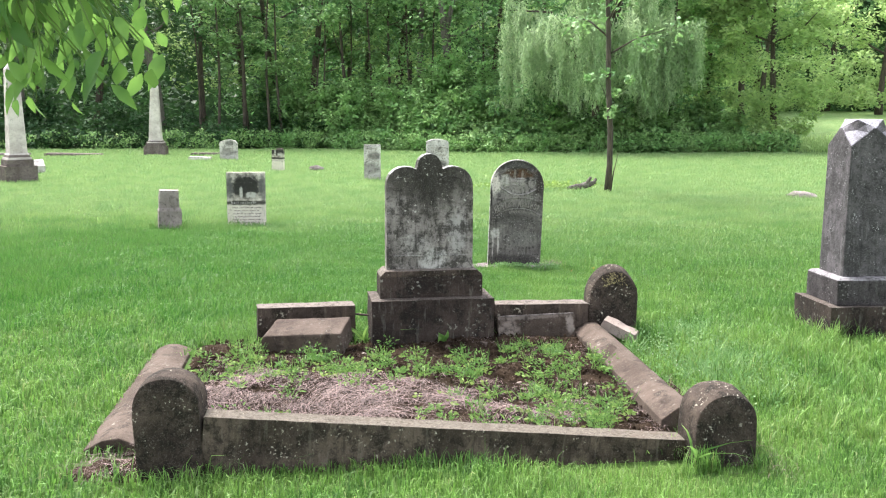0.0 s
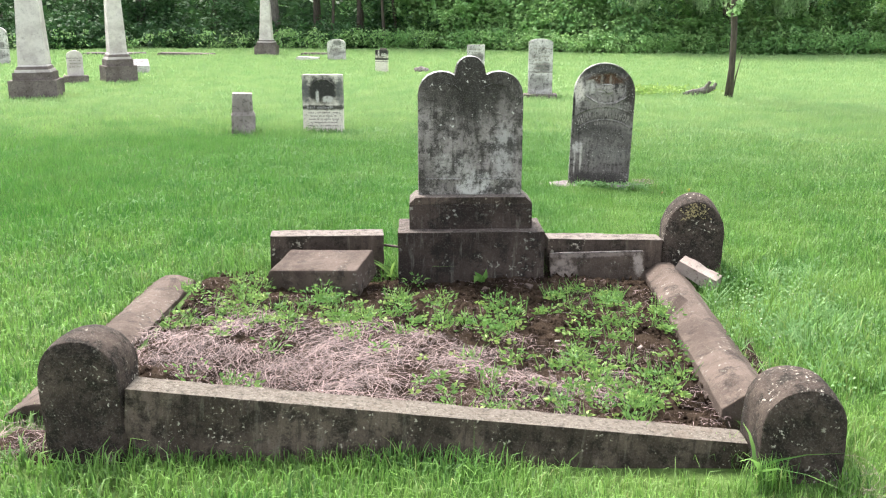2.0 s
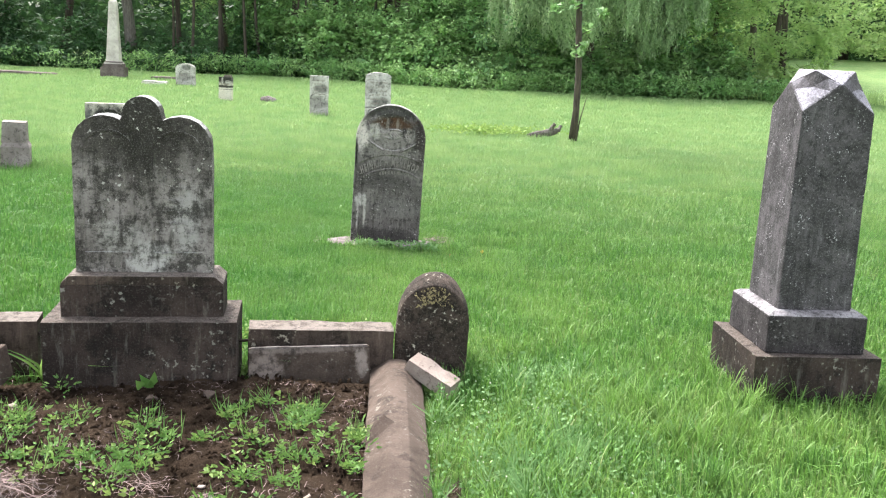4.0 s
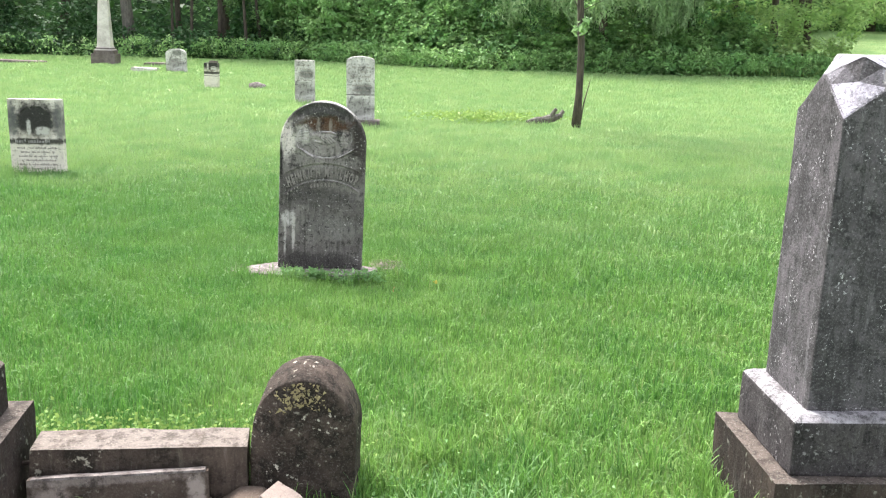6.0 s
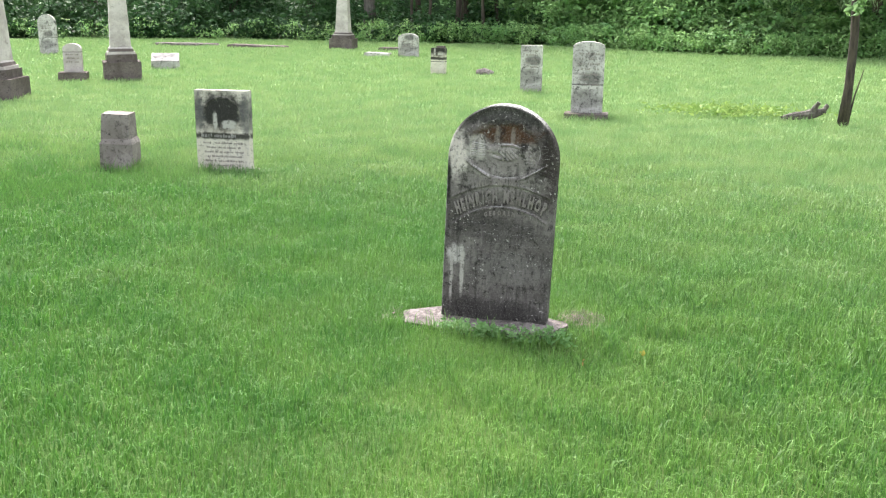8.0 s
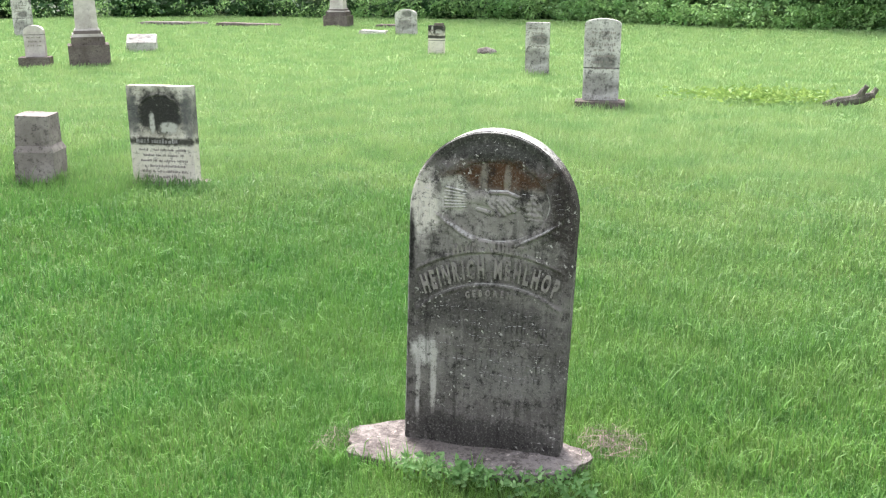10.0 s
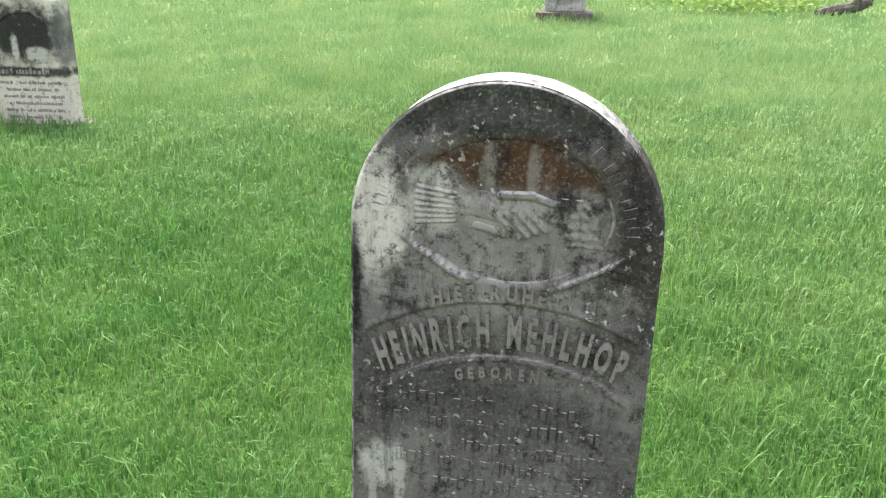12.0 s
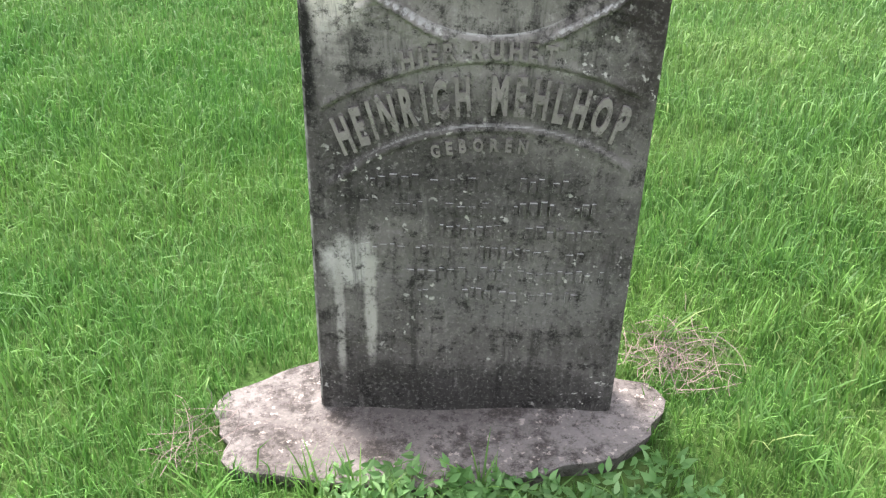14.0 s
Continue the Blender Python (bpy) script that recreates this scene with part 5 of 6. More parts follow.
def willow():
    t = thing("willow_tree", (5.75, 41.6, 0, 0, 0, 0), "weeping willow with hanging pale green strands", "tree")
    pick = random.Random(8)
    bm = tube([(0, 0, -0.1), (0.1, 0, 1.2), (-0.05, 0, 2.6), (0.1, 0.1, 4.6), (0.2, 0, 7.6)], [0.22, 0.17, 0.15, 0.12, 0.05], 10)
    tips = []
    for k in range(14):
        a = 2 * math.pi * k / 14 + pick.uniform(-0.2, 0.2)
        r = pick.uniform(2.4, 4.3)
        z = pick.uniform(4.8, 7.6)
        path = [(0.05, 0, pick.uniform(2.4, 4.2)), (math.cos(a) * r * 0.5, math.sin(a) * r * 0.4, z - 0.4), (math.cos(a) * r, math.sin(a) * r * 0.75, z - 0.3)]
        tube(path, [0.1, 0.06, 0.02], 6, bm)
        tips.append(path)
    part("trunk", bm, M_BARK_DARK, t, smooth=True)
    pos = []
    for n in range(1500):
        if n % 14 == 0:  # strands hang in curtains
            p = pick.choice(tips)
            top = Vector(p[1]).lerp(Vector(p[2]), pick.random() ** 0.7) + Vector((pick.gauss(0, 0.35), pick.gauss(-0.4, 0.4), pick.gauss(0, 0.3)))
            hem = 1.7 + 0.5 * math.sin(top.x * 2.1) + pick.uniform(0, 1.5) ** 2 * 0.7
        a = top + Vector((pick.gauss(0, 0.13), pick.gauss(0, 0.1), pick.gauss(0, 0.1)))
        low = hem + pick.uniform(0, 0.7)
        m = max(int((a.z - low) / 0.06), 4)
        z = a.z - np.arange(m) * 0.06
        sway = 0.08 * np.sin(np.arange(m) * 0.13 + pick.uniform(0, 6))
        pos.append(np.stack([a.x + sway + rng.normal(0, 0.04, m), a.y + sway * 0.5 + rng.normal(0, 0.04, m), z], 1))
    pos = np.concatenate(pos)
    v, f = leaves(pos, 0.2, 0.045, 1.7, 0.8)
    mesh_of("crown", v, f, M_LEAF_WILLOW, t)
    # inner leaves take a darker green for the shade inside the crown
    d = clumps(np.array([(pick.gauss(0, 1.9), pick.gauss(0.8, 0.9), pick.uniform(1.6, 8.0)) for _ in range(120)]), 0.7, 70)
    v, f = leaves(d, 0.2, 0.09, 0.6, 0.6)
    mesh_of("inner_foliage", v, f, M_LEAF_DARK, t)["label"] = "inner foliage, darkened in colour for shade within the crown"


def young_tree():
    t = thing("young_tree", (3.27, 20.92, -0.03, 0, 0, 0), "slim dark-barked young tree on the lawn", "tree")
    pts = [(0, 0, 0), (0.03, 0, 0.6), (0.03, 0, 1.3), (-0.03, 0, 2.2), (-0.05, 0, 3.2), (-0.1, 0, 4.2), (0.0, 0, 6.0), (0.1, 0, 7.2)]
    bm = tube(pts, [0.085, 0.062, 0.06, 0.056, 0.052, 0.045, 0.03, 0.01], 9)
    tube([(0.06, 0, 0.02), (0.12, 0.02, 0.45), (0.21, 0.02, 0.85)], [0.018, 0.012, 0.005], 6, bm)
    pick = random.Random(2)
    ends = []
    for k in range(11):
        z = 2.9 + 0.36 * k
        a = k * 2.4
        q = Vector((math.cos(a) * 1.1, math.sin(a) * 0.9, z + 0.5))
        tube([(-0.05, 0, z), q * 0.5 + Vector((0, 0, z * 0.5 + 0.1)), q], [0.025, 0.016, 0.006], 5, bm)
        ends += [q, q * 0.6 + Vector((0, 0, z * 0.4))]
    for q in [Vector((0.35, 0, 2.15)), Vector((0.05, -0.1, 2.0)), Vector((-0.2, 0, 2.3))]:
        tube([(-0.03, 0, 1.95), q], [0.01, 0.004], 5, bm)
        ends.append(q)
    part("trunk", bm, M_BARK_DARK, t, smooth=True)
    c = np.array([tuple(e) for e in ends] * 2) + rng.normal(0, 0.15, (len(ends) * 2, 3))
    r = np.where(c[:, 2] < 2.6, 0.16, 0.42)
    v, f = leaves(clumps(c, r, 26), 0.13, 0.075, 0.3, 0.6)
    mesh_of("crown", v, f, M_LEAF_MID, t)


def big_leaves(points, dirs, length, width):
    """Broad pointed leaves with a folded midrib and a curled tip."""
    n = len(points)
    d = unit(dirs)
    s = unit(np.cross(d, rng.normal(size=(n, 3)) * (0.6, 0.6, 0.2) + (0, -1, 0.3)))
    up = np.cross(s, d)
    l = (length * rng.uniform(0.7, 1.25, n))[:, None]
    w = (width * rng.uniform(0.75, 1.2, n))[:, None]
    rows = []
    for k, half, curl in ((0.0, 0.04, 0.0), (0.18, 0.36, 0.0), (0.42, 0.5, -0.02), (0.7, 0.3, -0.07), (1.0, 0.0, -0.16)):
        mid = points + d * l * k + up * l * curl
        rows += [mid - s * w * half + up * w * half * 0.35, mid, mid + s * w * half + up * w * half * 0.35]
    v = np.stack(rows, axis=1).reshape(-1, 3)
    q = np.array([[3 * i + j, 3 * i + j + 1, 3 * i + j + 4, 3 * i + j + 3] for i in range(4) for j in (0, 1)])
    f = (np.arange(n)[:, None, None] * 15 + q[None]).reshape(-1, 4)
    return v, f


def overhanging_tree():
    t = thing("tree", (-3.5, -0.7, 0, 0, 0, 0), "broad-leaved tree with a low overhanging leafy bough", "tree")
    o = Vector((-3.5, -0.7, 0))
    pts = [(0, 0, -0.1), (0.05, 0, 1.4), (0, 0.05, 2.8), (0.1, 0.1, 4.5), (0.1, 0, 7.5)]
    bm = tube(pts, [0.3, 0.22, 0.2, 0.15, 0.05], 10)
    for k in range(9):
        a = k * 0.75 + 0.3
        tube([(0.05, 0.05, 3.2 + 0.3 * k), (math.cos(a) * 1.2, math.sin(a) * 1.2, 4.2 + 0.3 * k), (math.cos(a) * 2.4, math.sin(a) * 2.4, 4.7 + 0.28 * k)], [0.09, 0.05, 0.015], 6, bm)
    part("trunk", bm, M_BARK_DARK, t, smooth=True)
    bough = [Vector(p) - o for p in ((-3.45, -0.65, 2.7), (-2.6, 0.8, 3.05), (-1.6, 1.9, 2.85), (-1.05, 2.3, 2.5), (-0.8, 2.4, 2.2))]
    bm = tube(bough, [0.07, 0.045, 0.025, 0.012, 0.004], 8)
    pick = random.Random(4)
    pts, dirs = [], []
    for k in range(92):
        u = pick.uniform(0, 1)
        start = bough[2].lerp(bough[3], u) if pick.random() < 0.5 else bough[3].lerp(bough[4], u)
        end = Vector((pick.uniform(-1.04, -0.55), pick.uniform(2.15, 2.6), pick.uniform(1.75, 2.25))) - o
        if (end + o).z < 1.95 and (end + o).x < -0.82:
            end.z += 0.12
        mid = start.lerp(end, 0.5) + Vector((0, 0, 0.06))
        tube([start, mid, end], [0.004, 0.003, 0.0015], 5, bm)
        for m in range(5):
            p = start.lerp(end, 0.35 + 0.65 * m / 4) + Vector((pick.gauss(0, 0.02), pick.gauss(0, 0.02), 0))
            pts.append(tuple(p))
            dirs.append((pick.gauss(0, 0.4), pick.gauss(0, 0.4), -0.8))
    farther = [Vector(p) - o for p in ((-2.6, 0.8, 3.05), (-2.3, 2.8, 2.95), (-1.8, 4.2, 2.5), (-1.5, 4.5, 2.3))]
    tube(farther, [0.03, 0.02, 0.012, 0.004], 8, bm)
    for k in range(110):
        start = farther[1].lerp(farther[2], pick.uniform(0.5, 1)) if pick.random() < 0.4 else farther[2].lerp(farther[3], pick.random())
        end = Vector((pick.uniform(-2.15, -1.25), pick.uniform(4.1, 4.7), pick.uniform(1.85, 2.3))) - o
        if (end + o).x < -1.55:
            end.z -= 0.12
        tube([start, start.lerp(end, 0.5) + Vector((0, 0, 0.05)), end], [0.004, 0.003, 0.0015], 5, bm)
        for m in range(5):
            p = start.lerp(end, 0.35 + 0.65 * m / 4) + Vector((pick.gauss(0, 0.03), pick.gauss(0, 0.03), 0))
            pts.append(tuple(p))
            dirs.append((pick.gauss(0, 0.4), pick.gauss(0, 0.4), -0.8))
    part("bough", bm, M_STEM, t, "thin drooping leafy bough", True)
    v, f = big_leaves(np.array(pts), np.array(dirs), 0.078, 0.034)
    mesh_of("bough_leaves", v, f, M_LEAF_NEAR, t, True)["label"] = "fresh green pointed leaves"
    c = []
    for _ in range(90):
        a, k = pick.uniform(0, 2 * math.pi), pick.uniform(0, 1)
        r = 2.9 * math.sin(math.pi * (0.2 + 0.75 * k)) * math.sqrt(pick.random())
        c.append((r * math.cos(a), r * math.sin(a), 3.9 + 4.4 * k))
    v, f = leaves(clumps(np.array(c), 0.55, 60), 0.13, 0.075, 0.4, 0.5)
    mesh_of("crown", v, f, M_LEAF_NEAR, t)


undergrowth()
far_woods()
woodland()
willow()
young_tree()
overhanging_tree()

# ---- what grows and lies on the plot ----


def strands(points, heading, length, width, lift, segs=5):
    """Thin curved ribbons lying about."""
    n = len(points)
    curl = rng.normal(0, 1.1, n)
    rows = []
    for k in range(segs + 1):
        u = k / segs
        a = heading + curl * (u - 0.5)
        p = points + np.stack([np.cos(heading + curl * (u - 0.5) * 0.5) * length * (u - 0.5), np.sin(heading + curl * (u - 0.5) * 0.5) * length * (u - 0.5), lift * np.sin(math.pi * u) + 0.004], 1)
        s = np.stack([-np.sin(a), np.cos(a), np.full(n, 0.25)], 1) * (width * (1 - 0.6 * u))[:, None]
        rows += [p - s, p + s]
    v = np.stack(rows, 1).reshape(-1, 3)
    m = 2 * (segs + 1)
    q = np.array([[2 * i, 2 * i + 1, 2 * i + 3, 2 * i + 2] for i in range(segs)])
    return v, (np.arange(n)[:, None, None] * m + q[None]).reshape(-1, 4)


def straw():
    """Dead grass in lying swathes, with bare soil between them."""
    n = 30000
    x, y = rng.uniform(-1.75, 1.2, n), rng.uniform(4.6, 7.0, n)
    thick = 1.1 * np.exp(-(((x + 0.25) / 0.85) ** 2) - ((y - 5.35) / 0.5) ** 2) + 0.6 * np.exp(-(((x + 1.15) / 0.4) ** 2) - ((y - 5.5) / 0.6) ** 2) + 0.16
    swathe = np.sin(x * 5.1 + 1.7 * np.sin(y * 3.3)) * np.sin(y * 6.3 + 1.2 * np.sin(x * 4.1)) + 0.6 * np.sin(x * 12.7 + y * 7.1) * np.sin(y * 14.3 - x * 5.0)
    thick = thick * (0.68 + 0.42 * swathe)
    keep = in_bed(x, y, -0.05) & (rng.uniform(0, 1.0, n) < thick)
    x, y, thick = x[keep], y[keep], np.clip(thick[keep], 0, 1)
    n = len(x)
    p = np.stack([x, y, bed_height(x, y) + rng.uniform(0, 0.02, n) * thick], 1)
    lie = 2.4 * np.sin(x * 2.3 + 0.8 * y) + 1.6 * np.sin(y * 3.7 - x)
    v, f = strands(p, lie + rng.normal(0, 1.15, n), rng.uniform(0.015, 0.06, n) + rng.uniform(0.03, 0.2, n) * smooth_step(0.15, 0.6, thick), rng.uniform(0.0006, 0.0017, n), rng.uniform(0.0, 0.006, n) + rng.uniform(0, 0.028, n) * thick)
    tagged(mesh_of("dead_grass", v, f, M_STRAW), "matted pinkish dead grass strewn on soil", "dead grass", kind="stuff")


def crumbs():
    """Clods and crumbs of earth over the bed."""
    g = np.random.default_rng(23)
    n = 11000
    x, y = g.uniform(-1.6, 1.2, n), g.uniform(4.65, 7.1, n)
    ok = in_bed(x, y, -0.04)
    x, y = x[ok], y[ok]
    n = len(x)
    c = np.stack([x, y, bed_height(x, y) + 0.002], 1)
    size = 0.003 + 0.016 * g.uniform(0, 1, n) ** 3
    shape = np.array([(1, 0, -0.4), (-0.5, 0.9, -0.4), (-0.5, -0.9, -0.4), (0.2, 0.1, 0.9), (-0.3, 0.3, 0.8)])
    v = c[:, None, :] + (shape[None] + g.normal(0, 0.28, (n, 5, 3))) * size[:, None, None]
    f = np.arange(n)[:, None, None] * 5 + np.array([[0, 1, 3], [1, 4, 3], [1, 2, 4], [2, 3, 4], [2, 0, 3], [0, 2, 1]])[None]
    tagged(mesh_of("soil_crumbs", v.reshape(-1, 3), f.reshape(-1, 3), M_SOIL), "dark crumbs and clods of earth on the plot", "soil", kind="stuff")


def weeds():
    spots = []
    pick = random.Random(6)
    while len(spots) < 165:
        x, y = pick.uniform(-1.6, 1.12), pick.uniform(4.72, 6.75)
        w = 0.07
        w += 0.9 * math.exp(-((x - 0.75) / 0.33) ** 2 - ((y - 5.7) / 0.8) ** 2)
        w += 0.8 * math.exp(-((x + 0.3) / 1.0) ** 2 - ((y - 6.15) / 0.24) ** 2)
        w += 0.5 * math.exp(-((x - 0.35) / 0.3) ** 2 - ((y - 5.15) / 0.3) ** 2)
        w += 0.5 * math.exp(-((x + 1.25) / 0.25) ** 2 - ((y - 6.3) / 0.4) ** 2)
        if pick.random() < w and in_bed(np.array(x), np.array(y), -0.08):
            spots.append((x, y, float(bed_height(x, y))))
    s = np.array(spots)
    g = np.random.default_rng(17)
    size = 0.5 + 1.35 * g.uniform(0, 1, len(s)) ** 2
    per = 30
    c, k = np.repeat(s, per, axis=0), np.repeat(size, per)
    a = g.uniform(0, 2 * math.pi, len(c))
    r = g.uniform(0.003, 0.06, len(c)) * k
    pts = c + np.stack([np.cos(a) * r, np.sin(a) * r, g.uniform(0.004, 0.06, len(c)) * k], 1)
    dirs = np.stack([np.cos(a), np.sin(a), g.uniform(0.0, 0.9, len(c))], 1)
    v, f = big_leaves(pts, dirs, 0.026, 0.009)
    tagged(mesh_of("weeds", v, f, M_WEED, smooth=True), "low bright green weeds scattered over soil", "weeds", kind="stuff")
    # broader flat-lying leaves, yellower
    spread = s[g.integers(0, len(s), 190)] + np.concatenate([g.normal(0, 0.09, (190, 2)), np.zeros((190, 1))], 1)
    spread = spread[in_bed(spread[:, 0], spread[:, 1], -0.08)]
    c = np.repeat(spread, 7, axis=0)
    a = g.uniform(0, 2 * math.pi, len(c))
    pts = c + np.stack([np.cos(a) * 0.006, np.sin(a) * 0.006, g.uniform(0.008, 0.03, len(c))], 1)
    v, f = big_leaves(pts, np.stack([np.cos(a), np.sin(a), g.uniform(0.0, 0.5, len(c))], 1), 0.027, 0.012)
    tagged(mesh_of("leafy_weeds", v, f, M_WEED_PALE, smooth=True), "yellowish broad-leaved seedlings spread over the soil", "weeds", kind="stuff")
    # thin shoots of grass among them
    c = np.repeat(s[::2], 12, axis=0) + np.concatenate([g.normal(0, 0.03, (len(s[::2]) * 12, 2)), np.zeros((len(s[::2]) * 12, 1))], 1)
    v, f = big_leaves(c, g.normal(0, 0.45, c.shape) * (1, 1, 0) + (0, 0, 1.0), 0.1, 0.004)
    tagged(mesh_of("grass_shoots", v, f, M_WEED, smooth=True), "thin grass shoots coming up through the soil", "grass", kind="stuff")
    # dock leaves at the plinth
    d = np.array([(0.02, 6.8, 0.11), (0.04, 6.8, 0.11), (-0.01, 6.79, 0.11)])
    v, f = big_leaves(d, np.array([(0.5, -0.3, 0.9), (-0.6, -0.4, 0.7), (0.1, -0.9, 0.6)]), 0.085, 0.06)
    tagged(mesh_of("dock_plant", v, f, M_WEED, smooth=True), "small broad-leaved plant at the foot of the plinth", "plant")


def dry_patches():
    """Withered strands on the lawn beside the pad and the front post."""
    g = np.random.default_rng(41)
    c = np.concatenate([g.normal((1.17, 10.88), (0.06, 0.05), (150, 2)), g.normal((0.2, 10.56), (0.04, 0.05), (40, 2)), g.normal((-1.5, 4.48), (0.1, 0.1), (200, 2)), g.normal((1.42, 5.6), (0.05, 0.4), (120, 2)), g.normal((1.62, 4.6), (0.06, 0.1), (80, 2))])
    p = np.stack([c[:, 0], c[:, 1], height(c[:, 0], c[:, 1]) + g.uniform(0.01, 0.05, len(c))], 1)
    v, f = strands(p, g.uniform(0, 6.28, len(c)), g.uniform(0.05, 0.16, len(c)), g.uniform(0.0005, 0.0011, len(c)), g.uniform(0, 0.015, len(c)))
    tagged(mesh_of("withered_grass", v, f, M_STRAW), "withered pale grass beside the pad and kerb", "dead grass", kind="stuff")


def bare_patch(cx, cy, rx, ry, label, seed):
    """A worn patch where soil shows through the grass."""
    g = np.random.default_rng(seed)
    a = np.linspace(0, 2 * math.pi, 28, endpoint=False)
    wob = 1 + 0.22 * np.sin(3 * a + seed) + 0.12 * np.sin(7 * a) + g.uniform(-0.08, 0.08, 28)
    x = np.concatenate([cx + rx * k * wob * np.cos(a) for k in (0.05, 0.4, 0.75, 1.0)])
    y = np.concatenate([cy + ry * k * wob * np.sin(a) for k in (0.05, 0.4, 0.75, 1.0)])
    z = height(x, y) + np.repeat([0.022, 0.02, 0.012, -0.006], 28) + g.normal(0, 0.004, len(x))
    i = np.arange(28)
    f = np.concatenate([np.stack([k * 28 + i, k * 28 + 28 + i, k * 28 + 28 + (i + 1) % 28, k * 28 + (i + 1) % 28], 1) for k in range(3)])
    tagged(mesh_of("bare_soil", np.stack([x, y, z], 1), f, M_SOIL, smooth=True), label, "soil", kind="stuff")


bare_patch(-1.52, 4.5, 0.2, 0.17, "bare brown soil beside the round-topped post", 3)
bare_patch(1.42, 5.75, 0.055, 0.42, "dark gap of soil along the side kerb", 5)


def lawn_weeds():
    """Yellow-green weeds in the lawn beside the fallen branch."""
    g = np.random.default_rng(61)
    n = 900
    p = np.stack([g.normal(1.75, 0.5, n), g.normal(21.6, 0.3, n), g.uniform(0.05, 0.14, n)], 1)
    v, f = big_leaves(p, g.normal(0, 1, p.shape) * (1, 1, 0.3) + (0, 0, 0.3), 0.09, 0.035)
    tagged(mesh_of("lawn_weeds", v, f, M_WEED_PALE, smooth=True), "yellow-green broad-leaved weeds in the lawn by the branch", "weeds", kind="stuff")


lawn_weeds()


def pad_weeds():
    """Low broad-leaved weeds that crowd the front of the concrete pad."""
    g = np.random.default_rng(67)
    c = np.stack([g.uniform(0.5, 1.2, 60), g.normal(10.43, 0.03, 60)], 1)
    c[:, 1] += 0.14 * np.clip((c[:, 0] - 0.95) / 0.25, 0, 1) * g.uniform(0, 1, 60)
    p = np.repeat(c, 12, axis=0) + g.normal(0, 0.014, (720, 2))
    p = np.column_stack([p, height(p[:, 0], p[:, 1]) + g.uniform(0.025, 0.085, 720)])
    v, f = big_leaves(p, g.normal(0, 1, p.shape) * (1, 1, 0.3) + (0, 0, 0.4), 0.026, 0.012)
    tagged(mesh_of("pad_weeds", v, f, M_CLOVER_LEAF, smooth=True), "low green broad-leaved weeds along the concrete pad", "weeds", kind="stuff")


pad_weeds()


def broad_blades(at, n, seed, label):
    pick = random.Random(seed)
    p = np.array([(at[0] + pick.gauss(0, 0.012), at[1] + pick.gauss(0, 0.012), at[2]) for _ in range(n)])
    d = np.array([(pick.gauss(0, 0.5), pick.gauss(-0.2, 0.4), 1.0) for _ in range(n)])
    v, f = big_leaves(p, d, 0.26, 0.016)
    for k in range(n):  # the blades arch over
        q = v[15 * k:15 * k + 15]
        out = q - p[k]
        q[:, 2] -= (out[:, 2] ** 2) * 1.6
        q[:, :2] += (d[k, :2] * 1.1) * (out[:, 2:3] ** 2) * 6
    tagged(mesh_of("grass_clump", v, f, M_WEED, smooth=True), label, "grass clump", "broad-leaved clumps between stones")


def fallen_leaf(x, y, size, colour, label, seed):
    v, f = big_leaves(np.array([(0.0, 0.0, 0.0)]), np.array([(1.0, 0.3, 0.25)]), size, size * 0.7)
    ob = tagged(mesh_of("fallen_leaf", v, f, plain("dead_leaf", colour), smooth=True), label, "fallen leaf", "leaves fallen on the lawn")
    ob.matrix_world = pose(x, y, 0.055, 10, 20, seed * 70)


dry_patches()
broad_blades((0.37, 7.24, 0.03), 9, 1, "long pale grass blades between plinth and kerb")
broad_blades((-0.55, 7.0, 0.05), 6, 2, "yellowing broad blades beside the toppled block")
broad_blades((1.24, 4.6, 0.05), 4, 3, "long grass blades at the foot of the squat post")

fallen_leaf(1.29, 10.14, 0.05, (0.4, 0.16, 0.05), "curled orange dead leaf caught in the grass", 1)
fallen_leaf(1.56, 10.37, 0.035, (0.5, 0.42, 0.08), "small yellow leaf lying in the grass", 2)
straw()
crumbs()
weeds()

# ---- lawn ----
KEEP_OUT = [(3.131, 7.524, 0.33, 0.32), (0.66, 10.655, 0.41, 0.15), (-1.2, 4.5, 0.16, 0.13), (1.385, 4.77, 0.17, 0.16), (1.262, 7.42, 0.19, 0.15), (-0.08, 7.1, 0.46, 0.24), (0.745, 7.29, 0.38, 0.1), (-0.95, 7.1, 0.37, 0.09),
            (-3.035, 14.51, 0.3, 0.08), (-4.15, 14.33, 0.18, 0.18), (-0.34, 20.45, 0.33, 0.17), (0.1, 4.65, 1.15, 0.07), (1.205, 6.15, 0.09, 1.1), (-1.52, 4.5, 0.15, 0.12), (1.42, 5.75, 0.035, 0.34)]


def free(x, y):
    ok = ~in_bed(x, y, -0.03)
    for cx, cy, rx, ry in KEEP_OUT:
        ok &= np.maximum(np.abs(x - cx) / rx, np.abs(y - cy) / ry) > 1
    ca, sa2 = math.cos(radians(8.4)), math.sin(radians(8.4))
    u, w = (x + 1.71) * ca + (y - 5.72) * sa2, -(x + 1.71) * sa2 + (y - 5.72) * ca
    return ok & ~((np.abs(u) < 0.11) & (np.abs(w) < 1.0))


def rough_patch(x, y):
    """How long the grass stands: uneven, in tufts."""
    s = np.sin(x * 2.7 + 1.1 * np.sin(y * 1.9)) * np.sin(y * 3.1 + 1.3 * np.sin(x * 2.2)) + 0.7 * np.sin(x * 6.3 + y * 4.1) * np.sin(y * 7.7 - x * 3.3)
    return s


